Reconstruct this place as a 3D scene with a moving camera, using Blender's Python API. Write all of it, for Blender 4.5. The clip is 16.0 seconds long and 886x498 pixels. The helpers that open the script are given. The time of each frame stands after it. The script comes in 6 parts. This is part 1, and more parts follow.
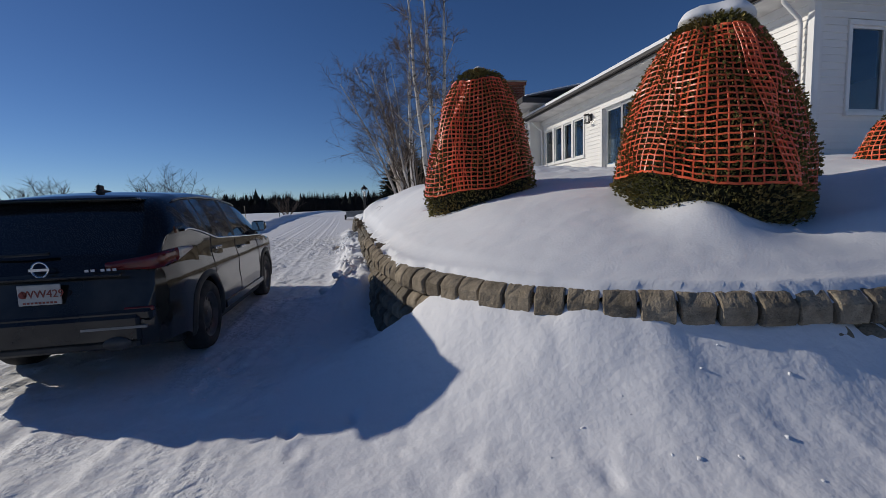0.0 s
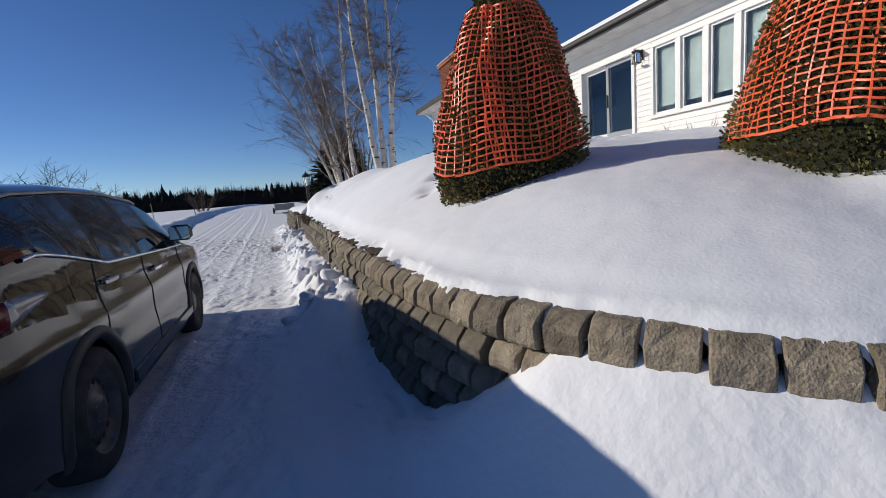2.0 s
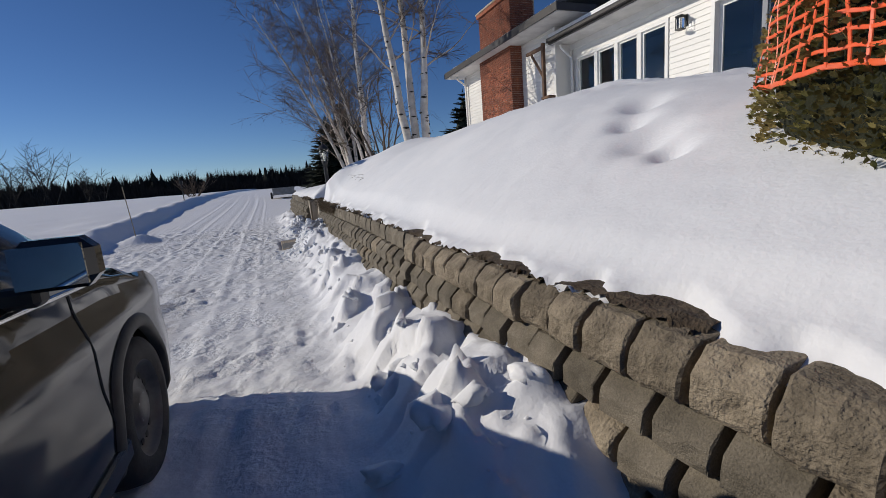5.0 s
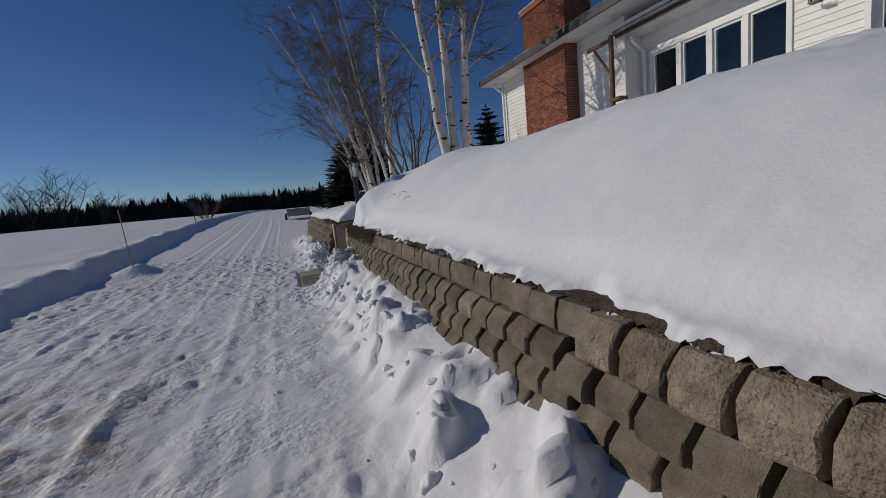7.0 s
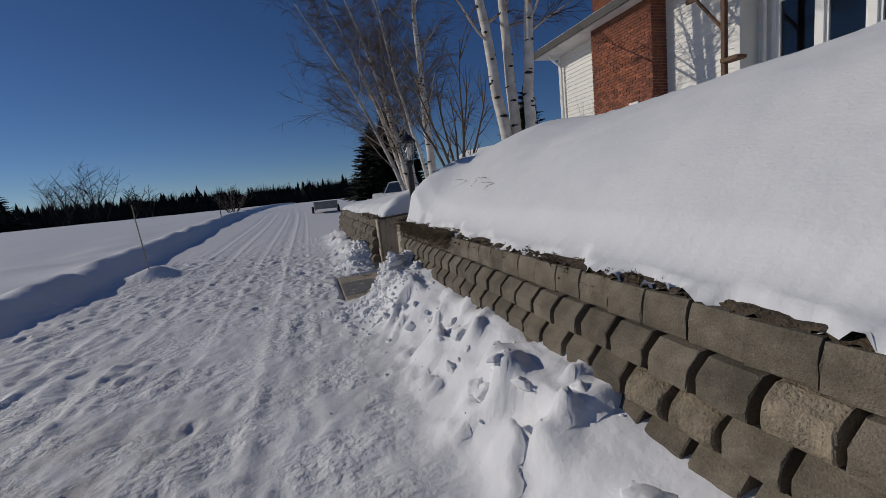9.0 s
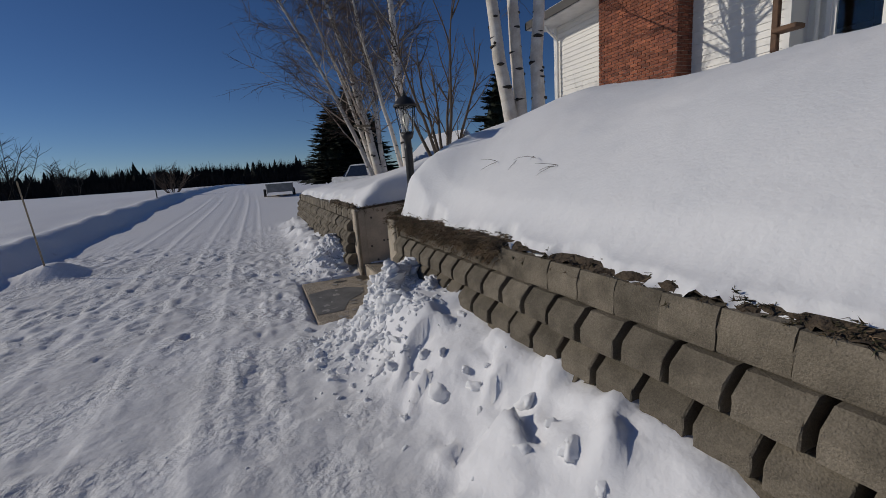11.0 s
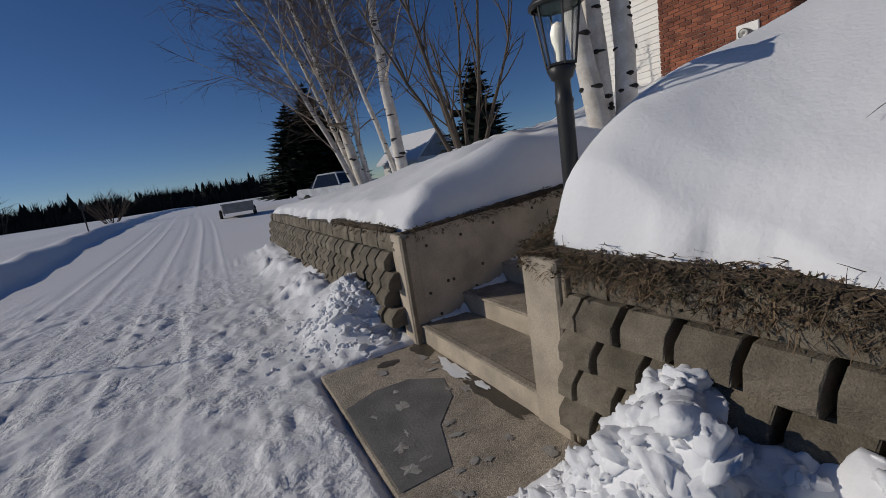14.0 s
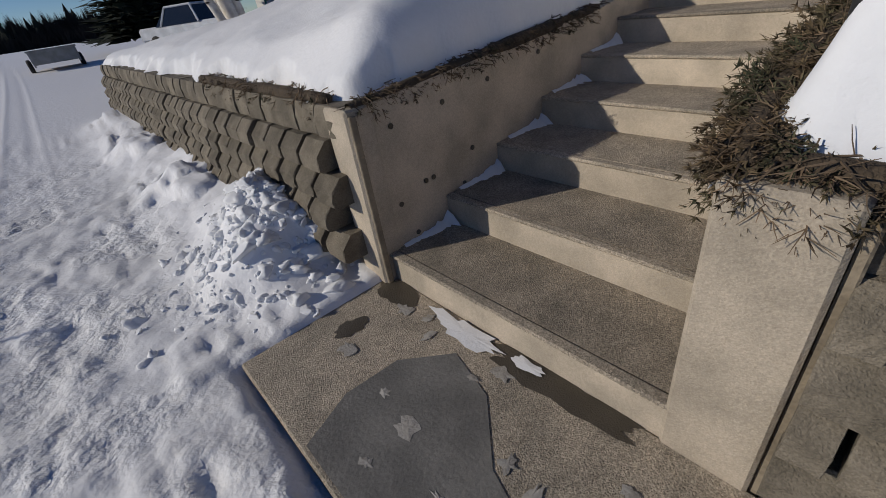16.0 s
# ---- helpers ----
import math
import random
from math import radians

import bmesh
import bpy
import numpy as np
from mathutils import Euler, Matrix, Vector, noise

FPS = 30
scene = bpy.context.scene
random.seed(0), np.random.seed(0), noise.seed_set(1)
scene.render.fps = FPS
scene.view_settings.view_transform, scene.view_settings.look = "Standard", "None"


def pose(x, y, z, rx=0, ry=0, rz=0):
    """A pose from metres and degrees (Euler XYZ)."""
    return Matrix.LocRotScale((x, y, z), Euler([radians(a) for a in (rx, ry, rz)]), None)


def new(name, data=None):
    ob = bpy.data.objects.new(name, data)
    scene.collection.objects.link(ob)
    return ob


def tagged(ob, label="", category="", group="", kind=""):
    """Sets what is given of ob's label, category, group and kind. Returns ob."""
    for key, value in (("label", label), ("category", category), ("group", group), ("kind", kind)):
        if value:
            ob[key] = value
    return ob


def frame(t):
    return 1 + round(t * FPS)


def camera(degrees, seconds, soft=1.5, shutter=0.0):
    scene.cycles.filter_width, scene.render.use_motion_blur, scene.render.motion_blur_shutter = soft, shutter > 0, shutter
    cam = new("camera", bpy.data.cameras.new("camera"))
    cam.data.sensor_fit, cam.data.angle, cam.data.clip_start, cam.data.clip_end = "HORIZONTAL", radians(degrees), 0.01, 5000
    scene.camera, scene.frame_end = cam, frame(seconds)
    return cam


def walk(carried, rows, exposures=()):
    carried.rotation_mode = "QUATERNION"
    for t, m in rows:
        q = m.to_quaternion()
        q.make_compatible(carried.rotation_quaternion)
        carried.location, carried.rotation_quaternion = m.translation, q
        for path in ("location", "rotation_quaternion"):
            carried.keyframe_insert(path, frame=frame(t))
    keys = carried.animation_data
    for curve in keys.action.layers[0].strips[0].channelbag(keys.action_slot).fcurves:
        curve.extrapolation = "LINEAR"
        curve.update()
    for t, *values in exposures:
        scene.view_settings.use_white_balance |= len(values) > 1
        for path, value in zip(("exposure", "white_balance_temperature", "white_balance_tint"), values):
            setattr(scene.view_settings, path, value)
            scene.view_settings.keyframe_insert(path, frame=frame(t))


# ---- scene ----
cam = camera(92.5, 16.0, soft=0.7)
METRES, EYE, TILT, LEAN, TURN = 16.3, 1.5, 0.0, 0.0, -11.4
ROWS = [
    (0.0, 0.0, 0.0, 0.0, -0.19, -5.59, 1.92),
    (0.5, -0.0162, 0.0274, -0.0018, -2.21, -6.32, 3.55),
    (1.0, -0.0297, 0.0587, 0.0001, -3.98, -6.63, 4.19),
    (1.5, -0.0459, 0.0902, 0.0016, -9.41, -7.84, 4.19),
    (2.0, -0.0597, 0.124, 0.0022, -9.79, -7.94, 4.5),
    (2.5, -0.075, 0.1571, 0.0036, -10.58, -8.15, 6.02),
    (3.0, -0.0858, 0.1911, 0.0017, -11.0, -8.43, 5.61),
    (3.5, -0.0999, 0.2255, 0.0009, -10.98, -8.48, 5.87),
    (4.0, -0.1087, 0.2602, -0.0011, -10.9, -8.85, 5.13),
    (6.5, -0.145, 0.4326, 0.0009, -9.74, -10.9, 4.69),
    (7.0, -0.155, 0.4615, 0.0015, -9.06, -7.41, 5.19),
    (7.5, -0.163, 0.4882, 0.0012, -9.13, -7.5, 4.68),
    (8.0, -0.1739, 0.5167, 0.0027, -3.84, -6.75, 6.53),
    (10.5, -0.2085, 0.6527, 0.0027, -11.53, -10.81, 4.08),
    (11.0, -0.2153, 0.6801, 0.0035, -11.87, -10.56, 4.01),
    (11.5, -0.2242, 0.7117, 0.0034, -11.54, -10.28, 4.81),
    (12.0, -0.2336, 0.7409, 0.0038, -11.89, -10.44, 6.5),
    (12.5, -0.2386, 0.7723, 0.0042, -12.06, -10.38, 6.86),
    (13.0, -0.2463, 0.7996, 0.005, -13.26, -10.52, 6.4),
    (13.5, -0.2491, 0.8284, 0.0045, -15.19, -10.38, 8.07),
    (14.0, -0.2574, 0.858, 0.0043, -17.53, -10.7, 8.44),
    (14.5, -0.2593, 0.8849, 0.0019, -23.02, -11.74, 7.01),
    (15.0, -0.2614, 0.9125, 0.0032, -24.13, -14.1, 7.2),
    (15.5, -0.2606, 0.9356, 0.0022, -27.25, -23.34, 7.4),
    (16.0, -0.254, 0.9552, 0.0002, -31.09, -31.96, 7.59),
]
EXPOSURES = [(0.0, -0.28), (0.5, -0.18), (1.2, 0.0), (2.0, 0.08), (4.2, 0.08), (6.5, -0.74), (13.5, -0.70), (16.0, -0.38)]
WALK = [(t, pose(0, 0, EYE, TILT, LEAN, TURN) @ pose(METRES * x, METRES * y, METRES * z, 90 + pitch, roll, yaw)) for t, x, y, z, yaw, pitch, roll in ROWS]
walk(cam, WALK, EXPOSURES)

# ---- sky and sun: a low winter sun ahead to the west of the drive ----
SUN_EL, SUN_WAY = 24.0, Vector((0.867, -0.499, 0)).normalized()
world = bpy.data.worlds.new("sky")
scene.world = world
world.use_nodes = True
wn = world.node_tree.nodes
sky = wn.new("ShaderNodeTexSky")
sky.sky_type, sky.sun_disc = "NISHITA", False
sky.sun_elevation = radians(SUN_EL)
sky.sun_rotation = math.atan2(-SUN_WAY.x, -SUN_WAY.y)
sky.altitude, sky.air_density, sky.dust_density, sky.ozone_density = 3000, 1.0, 0.35, 4.0
deep = wn.new("ShaderNodeHueSaturation")
deep.inputs["Hue"].default_value, deep.inputs["Saturation"].default_value = 0.508, 1.13
world.node_tree.links.new(sky.outputs[0], deep.inputs["Color"])
world.node_tree.links.new(deep.outputs[0], wn["Background"].inputs[0])
wn["Background"].inputs[1].default_value = 0.076
sun = new("sun", bpy.data.lights.new("sun", "SUN"))
sun.data.energy, sun.data.angle, sun.data.color = 3.3, radians(0.53), (1.0, 0.93, 0.82)
sun_ray = Vector((SUN_WAY.x * math.cos(radians(SUN_EL)), SUN_WAY.y * math.cos(radians(SUN_EL)), -math.sin(radians(SUN_EL))))
sun.rotation_euler = sun_ray.to_track_quat("-Z", "Y").to_euler()
sun.location = (-20, 20, 30)


# ---- materials ----
def material(name, colour, rough=0.8, metal=0.0, second=None, scale=6.0, fine=60.0, bump=0.3, bump_scale=80.0, vary=0.12, spec=0.4, depth=0.01, island=False, speck=0.0, speck_scale=160.0, pits=0.0, pit_depth=0.006):
    """A surface with two scales of variation, a fine relief and a shade of its own for each piece."""
    m = bpy.data.materials.new(name)
    m.use_nodes = True
    nt, n = m.node_tree, m.node_tree.nodes
    bsdf = n["Principled BSDF"]
    bsdf.inputs["Roughness"].default_value, bsdf.inputs["Metallic"].default_value = rough, metal
    bsdf.inputs["Specular IOR Level"].default_value = spec
    pos = n.new("ShaderNodeNewGeometry")
    big, small = n.new("ShaderNodeTexNoise"), n.new("ShaderNodeTexNoise")
    big.inputs["Scale"].default_value, small.inputs["Scale"].default_value = scale, fine
    big.inputs["Detail"].default_value, small.inputs["Detail"].default_value = 4, 3
    for t in (big, small):
        nt.links.new(pos.outputs["Position"], t.inputs["Vector"])
    ramp = n.new("ShaderNodeMapRange")
    ramp.inputs[1].default_value, ramp.inputs[2].default_value = 0.35, 0.65
    nt.links.new(big.outputs[0], ramp.inputs[0])
    mix = n.new("ShaderNodeMix")
    mix.data_type = "RGBA"
    second = second or tuple(c * 0.8 for c in colour)
    mix.inputs[6].default_value, mix.inputs[7].default_value = (*colour, 1), (*second, 1)
    nt.links.new(ramp.outputs[0], mix.inputs[0])
    info = n.new("ShaderNodeObjectInfo")
    add = n.new("ShaderNodeMath")
    add.operation = "ADD"
    nt.links.new(small.outputs[0], add.inputs[0])
    nt.links.new(pos.outputs["Random Per Island"] if island else info.outputs["Random"], add.inputs[1])
    value = n.new("ShaderNodeMapRange")
    value.inputs[1].default_value, value.inputs[2].default_value = 0.3, 1.7
    value.inputs[3].default_value, value.inputs[4].default_value = 1 - vary * 2, 1 + vary * 2
    nt.links.new(add.outputs[0], value.inputs[0])
    hsv = n.new("ShaderNodeHueSaturation")
    shade = value.outputs[0]
    if speck:
        cells = n.new("ShaderNodeTexVoronoi")
        cells.inputs["Scale"].default_value = speck_scale
        nt.links.new(pos.outputs["Position"], cells.inputs["Vector"])
        grey, spread, times = n.new("ShaderNodeSeparateColor"), n.new("ShaderNodeMapRange"), n.new("ShaderNodeMath")
        nt.links.new(cells.outputs["Color"], grey.inputs[0])
        spread.inputs[3].default_value, spread.inputs[4].default_value = 1 - speck, 1 + speck
        nt.links.new(grey.outputs[0], spread.inputs[0])
        times.operation = "MULTIPLY"
        nt.links.new(shade, times.inputs[0])
        nt.links.new(spread.outputs[0], times.inputs[1])
        shade = times.outputs[0]
    nt.links.new(shade, hsv.inputs["Value"])
    nt.links.new(mix.outputs[2], hsv.inputs["Color"])
    nt.links.new(hsv.outputs[0], bsdf.inputs["Base Color"])
    if bump:
        relief, b = n.new("ShaderNodeTexNoise"), n.new("ShaderNodeBump")
        relief.inputs["Scale"].default_value, relief.inputs["Detail"].default_value = bump_scale, 5
        b.inputs["Strength"].default_value, b.inputs["Distance"].default_value = bump, depth
        nt.links.new(pos.outputs["Position"], relief.inputs["Vector"])
        nt.links.new(relief.outputs[0], b.inputs["Height"])
        last = b
        if pits:
            holes, cut, sink = n.new("ShaderNodeTexVoronoi"), n.new("ShaderNodeMapRange"), n.new("ShaderNodeBump")
            holes.inputs["Scale"].default_value = pits
            cut.inputs[1].default_value, cut.inputs[2].default_value = 0.08, 0.45
            sink.inputs["Strength"].default_value, sink.inputs["Distance"].default_value = 0.4, pit_depth
            nt.links.new(pos.outputs["Position"], holes.inputs["Vector"])
            nt.links.new(holes.outputs["Distance"], cut.inputs[0])
            nt.links.new(cut.outputs[0], sink.inputs["Height"])
            nt.links.new(b.outputs[0], sink.inputs["Normal"])
            last = sink
        nt.links.new(last.outputs[0], bsdf.inputs["Normal"])
    return m


def glass(name, tint=(1, 1, 1), rough=0.0):
    m = bpy.data.materials.new(name)
    m.use_nodes = True
    b = m.node_tree.nodes["Principled BSDF"]
    b.inputs["Base Color"].default_value = (*tint, 1)
    b.inputs["Transmission Weight"].default_value, b.inputs["Roughness"].default_value = 1.0, rough
    b.inputs["IOR"].default_value = 1.5
    return m


SNOW = material("snow", (0.86, 0.86, 0.87), 0.65, second=(0.80, 0.81, 0.83), scale=1.2, fine=25, bump=0.22, bump_scale=45, vary=0.02, spec=0.25, depth=0.015)
CRUST = material("packed snow", (0.60, 0.60, 0.61), 0.55, second=(0.72, 0.72, 0.73), scale=1.4, fine=14, bump=0.8, bump_scale=22, vary=0.05, spec=0.3, depth=0.03)
STONE = material("split concrete block", (0.325, 0.268, 0.193), 0.95, second=(0.19, 0.155, 0.11), scale=10, fine=45, bump=1.0, bump_scale=70, vary=0.20, depth=0.014, speck=0.10, speck_scale=210, pits=120, pit_depth=0.004)
LOGSTONE = material("cast concrete block", (0.205, 0.175, 0.132), 0.92, second=(0.122, 0.104, 0.077), scale=7, fine=90, bump=0.7, bump_scale=120, vary=0.15, depth=0.008, speck=0.16, speck_scale=210, pits=130, pit_depth=0.003)
CONCRETE = material("concrete", (0.56, 0.475, 0.37), 0.9, second=(0.39, 0.335, 0.26), scale=4, fine=60, bump=0.6, bump_scale=130, vary=0.10, depth=0.006, speck=0.10, speck_scale=220)
EXPOSED = material("weathered aggregate concrete", (0.44, 0.37, 0.285), 0.85, second=(0.29, 0.25, 0.195), scale=5, fine=60, bump=1.0, bump_scale=150, vary=0.18, depth=0.008, speck=0.36, speck_scale=170, pits=120, pit_depth=0.004)
PATCH = material("smooth grey mortar patch", (0.235, 0.225, 0.205), 0.6, second=(0.165, 0.158, 0.145), scale=6, fine=50, bump=0.35, bump_scale=60, vary=0.10, speck=0.10, speck_scale=260)
OLDICE = material("thin old ice", (0.43, 0.405, 0.37), 0.5, second=(0.31, 0.285, 0.25), scale=20, bump=0.4, vary=0.1)
# for damp patches, and for the shade coloured into the tie holes
WETSHADE = material("damp concrete", (0.085, 0.072, 0.055), 0.35, scale=7, fine=150, bump=0.5, bump_scale=150, vary=0.1)
EARTH = material("dark soil", (0.055, 0.040, 0.028), 0.95, second=(0.10, 0.075, 0.05), scale=14, fine=120, bump=1.0, bump_scale=60, vary=0.2, depth=0.02)
TWIG = material("dry juniper twig", (0.21, 0.145, 0.09), 0.9, second=(0.09, 0.068, 0.045), scale=8, bump=0, vary=0.25, island=True)
JUNIPER = material("juniper needles", (0.060, 0.066, 0.035), 0.85, second=(0.13, 0.085, 0.045), scale=7, bump=0, vary=0.3, island=True)
SIDING = material("white vinyl siding", (0.80, 0.78, 0.73), 0.5, second=(0.76, 0.74, 0.70), scale=2, fine=40, bump=0.05, bump_scale=120, vary=0.02)
TRIM = material("white painted trim", (0.80, 0.79, 0.76), 0.45, scale=3, second=(0.74, 0.73, 0.70), bump=0.04, vary=0.02)
SOFFIT = material("white soffit", (0.72, 0.71, 0.69), 0.6, scale=3, bump=0.05, vary=0.02)
FASCIA = material("dark brown fascia", (0.045, 0.04, 0.038), 0.55, scale=4, bump=0.1, vary=0.08)
BRICK = material("red brick", (0.31, 0.105, 0.055), 0.9, second=(0.19, 0.065, 0.04), scale=5, fine=60, bump=0.6, bump_scale=120, vary=0.24, depth=0.004, speck=0.15, speck_scale=220)
MORTAR = material("lime mortar", (0.50, 0.42, 0.35), 0.95, scale=8, bump=0.4, vary=0.08)
SHINGLE = material("grey roof shingle", (0.10, 0.10, 0.105), 0.9, scale=6, bump=0.6, vary=0.15)
BARKWHITE = material("white birch bark", (0.76, 0.72, 0.66), 0.8, second=(0.58, 0.52, 0.45), scale=5, fine=30, bump=0.5, bump_scale=30, vary=0.12, depth=0.01)
BARKDARK = material("black birch scar", (0.045, 0.038, 0.032), 0.9, scale=9, bump=0.5, vary=0.2)
BRANCH = material("red-brown birch twig", (0.135, 0.095, 0.07), 0.85, second=(0.085, 0.06, 0.045), scale=2, bump=0, vary=0.2, island=True)
LIMB = material("pale birch limb", (0.56, 0.49, 0.42), 0.85, second=(0.33, 0.26, 0.20), scale=1.2, bump=0, vary=0.15, island=True)
BARK = material("grey bark", (0.14, 0.11, 0.085), 0.9, scale=6, bump=0.5, vary=0.15)
CEDAR = material("cedar foliage", (0.16, 0.155, 0.042), 0.8, second=(0.25, 0.18, 0.06), scale=2.5, fine=30, bump=0, vary=0.3, island=True)
# core colour holds the shade deep between the cedar leaves
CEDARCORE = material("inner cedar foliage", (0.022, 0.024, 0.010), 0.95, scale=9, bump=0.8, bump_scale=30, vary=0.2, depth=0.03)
# spruce and far-wood colours run dark, standing in for self-shadow that isn't modelled
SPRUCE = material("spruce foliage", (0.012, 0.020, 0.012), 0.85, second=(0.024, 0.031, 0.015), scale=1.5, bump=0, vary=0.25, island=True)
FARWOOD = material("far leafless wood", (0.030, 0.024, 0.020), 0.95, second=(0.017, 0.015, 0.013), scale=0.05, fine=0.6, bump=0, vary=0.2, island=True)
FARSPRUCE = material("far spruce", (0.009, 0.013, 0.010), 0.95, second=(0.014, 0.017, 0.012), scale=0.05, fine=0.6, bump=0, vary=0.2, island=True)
NET = material("orange plastic netting", (0.84, 0.115, 0.04), 0.36, second=(0.84, 0.15, 0.05), scale=3, fine=30, bump=0.1, vary=0.06, spec=0.5)
PAINT = material("glossy black car paint", (0.006, 0.006, 0.007), 0.05, second=(0.014, 0.0135, 0.0125), scale=2.2, fine=20, bump=0.0, vary=0.1, spec=0.6)
SALT = material("car paint dulled by road salt", (0.012, 0.0115, 0.0105), 0.11, second=(0.036, 0.034, 0.029), scale=2.0, fine=14, bump=0.0, vary=0.12, spec=0.55)
PLASTIC = material("black plastic", (0.018, 0.018, 0.018), 0.55, second=(0.05, 0.048, 0.044), scale=5, bump=0.1, vary=0.1)
RUBBER = material("tyre rubber", (0.014, 0.014, 0.014), 0.8, second=(0.04, 0.038, 0.036), scale=6, bump=0.3, vary=0.1)
STEEL = material("black steel wheel", (0.06, 0.058, 0.056), 0.45, metal=0.3, second=(0.11, 0.105, 0.10), scale=8, bump=0.1, vary=0.1)
CHROME = material("chrome", (0.72, 0.72, 0.72), 0.14, metal=1.0, scale=5, bump=0, vary=0.05)
MIRROR = material("mirror glass", (0.75, 0.78, 0.8), 0.02, metal=1.0, bump=0, vary=0.0)
REDLENS = material("red lamp lens", (0.16, 0.010, 0.010), 0.15, second=(0.10, 0.012, 0.012), scale=9, bump=0, vary=0.05, spec=0.6)
CLEARLENS = material("clear lamp lens", (0.30, 0.28, 0.26), 0.12, scale=9, bump=0, vary=0.05, spec=0.7)
CARGLASS = material("dark tinted car glass", (0.010, 0.011, 0.012), 0.04, second=(0.016, 0.017, 0.018), scale=2, bump=0, vary=0.05, spec=0.8)
PLATE = material("white number plate", (0.50, 0.49, 0.46), 0.5, scale=9, bump=0, vary=0.05)
PLATERED = material("dull red plate print", (0.26, 0.06, 0.045), 0.6, bump=0, vary=0.05)
BLACKIRON = material("black painted iron", (0.016, 0.017, 0.018), 0.42, second=(0.03, 0.03, 0.03), scale=8, bump=0.15, vary=0.08)
BULB = material("frosted bulb", (0.75, 0.74, 0.70), 0.4, bump=0, vary=0.02)
WOOD = material("weathered brown wood", (0.15, 0.085, 0.05), 0.8, second=(0.10, 0.06, 0.04), scale=7, bump=0.5, bump_scale=50, vary=0.12)
GREYWOOD = material("weathered grey wood", (0.34, 0.28, 0.20), 0.85, second=(0.22, 0.18, 0.13), scale=9, bump=0.6, bump_scale=60, vary=0.15)
STAKE = material("pale wooden stake", (0.45, 0.36, 0.24), 0.8, bump=0.2, vary=0.1)
METAL = material("dull galvanised metal", (0.30, 0.30, 0.30), 0.5, metal=0.6, second=(0.22, 0.22, 0.21), scale=4, bump=0.1, vary=0.1)
BLIND = material("pale window blind", (0.40, 0.42, 0.39), 0.8, second=(0.35, 0.37, 0.345), scale=1.0, bump=0.1, vary=0.03)
# room colour is kept dark to stand in for the dimness indoors
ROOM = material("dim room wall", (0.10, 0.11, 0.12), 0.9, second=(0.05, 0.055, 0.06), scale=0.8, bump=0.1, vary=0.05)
WHITECAR = material("white car paint", (0.74, 0.75, 0.76), 0.3, scale=3, bump=0, vary=0.02, spec=0.6)
GREEN = material("green painted door", (0.02, 0.22, 0.17), 0.5, scale=3, bump=0.1, vary=0.05)
# grey carries the shade of the white garage's gables; one door leaf shares it
GREYSHADE = material("grey shaded gable board", (0.33, 0.34, 0.36), 0.7, scale=3, bump=0.1, vary=0.03)
WINDOW = glass("window glass", (0.60, 0.69, 0.73))
LANTERN = glass("lantern glass", (0.93, 0.95, 0.95), 0.02)


# ---- builders ----
def obj(name, verts, faces, mat, parent=None, label="", smooth=False):
    me = bpy.data.meshes.new(name)
    me.from_pydata([tuple(v) for v in verts], [], [tuple(f) for f in faces])
    me.materials.append(mat)
    if smooth:
        me.polygons.foreach_set("use_smooth", [True] * len(me.polygons))
    ob = new(name, me)
    ob.parent = parent
    if label:
        ob["label"] = label
    return ob


def part(name, bm, mat, parent=None, label="", smooth=False):
    me = bpy.data.meshes.new(name)
    bmesh.ops.recalc_face_normals(bm, faces=bm.faces)
    bm.to_mesh(me)
    bm.free()
    me.materials.append(mat)
    if smooth:
        me.polygons.foreach_set("use_smooth", [True] * len(me.polygons))
    ob = new(name, me)
    ob.parent = parent
    if label:
        ob["label"] = label
    return ob


def twin(ob, m, parent=None):
    """Another piece on the same mesh."""
    o = new(ob.name.split(".")[0], ob.data)
    o.parent, o.matrix_basis = parent, m
    return o


def thing(name, place, label, category, group="", kind="", turn=0):
    e = new(name)
    e.matrix_basis = pose(*place, 0, 0, turn)
    e.empty_display_size = 0.1
    return tagged(e, label, category, group, kind)


def box(bm, lo, hi, bevel=0.0):
    m = Matrix.Translation([(a + b) / 2 for a, b in zip(lo, hi)]) @ Matrix.Diagonal([max(abs(b - a), 1e-4) for a, b in zip(lo, hi)] + [1])
    r = bmesh.ops.create_cube(bm, size=1, matrix=m)
    if bevel:
        es = list({e for v in r["verts"] for e in v.link_edges})
        bmesh.ops.bevel(bm, geom=es, offset=bevel, segments=1, affect="EDGES")
    return bm


def boxes(*specs, bevel=0.0):
    bm = bmesh.new()
    for lo, hi in specs:
        box(bm, lo, hi, bevel)
    return bm


def lathe(profile, sides=24, axis="z", start=0.0):
    """A turned body from (radius, height) pairs."""
    vs, fs = [], []
    for r, h in profile:
        for k in range(sides):
            a = start + 2 * math.pi * k / sides
            p = (r * math.cos(a), r * math.sin(a), h)
            vs.append(p if axis == "z" else (h, p[0], p[1]))
    for i in range(len(profile) - 1):
        for k in range(sides):
            a, b = i * sides + k, i * sides + (k + 1) % sides
            fs.append((a, b, b + sides, a + sides))
    return vs, fs


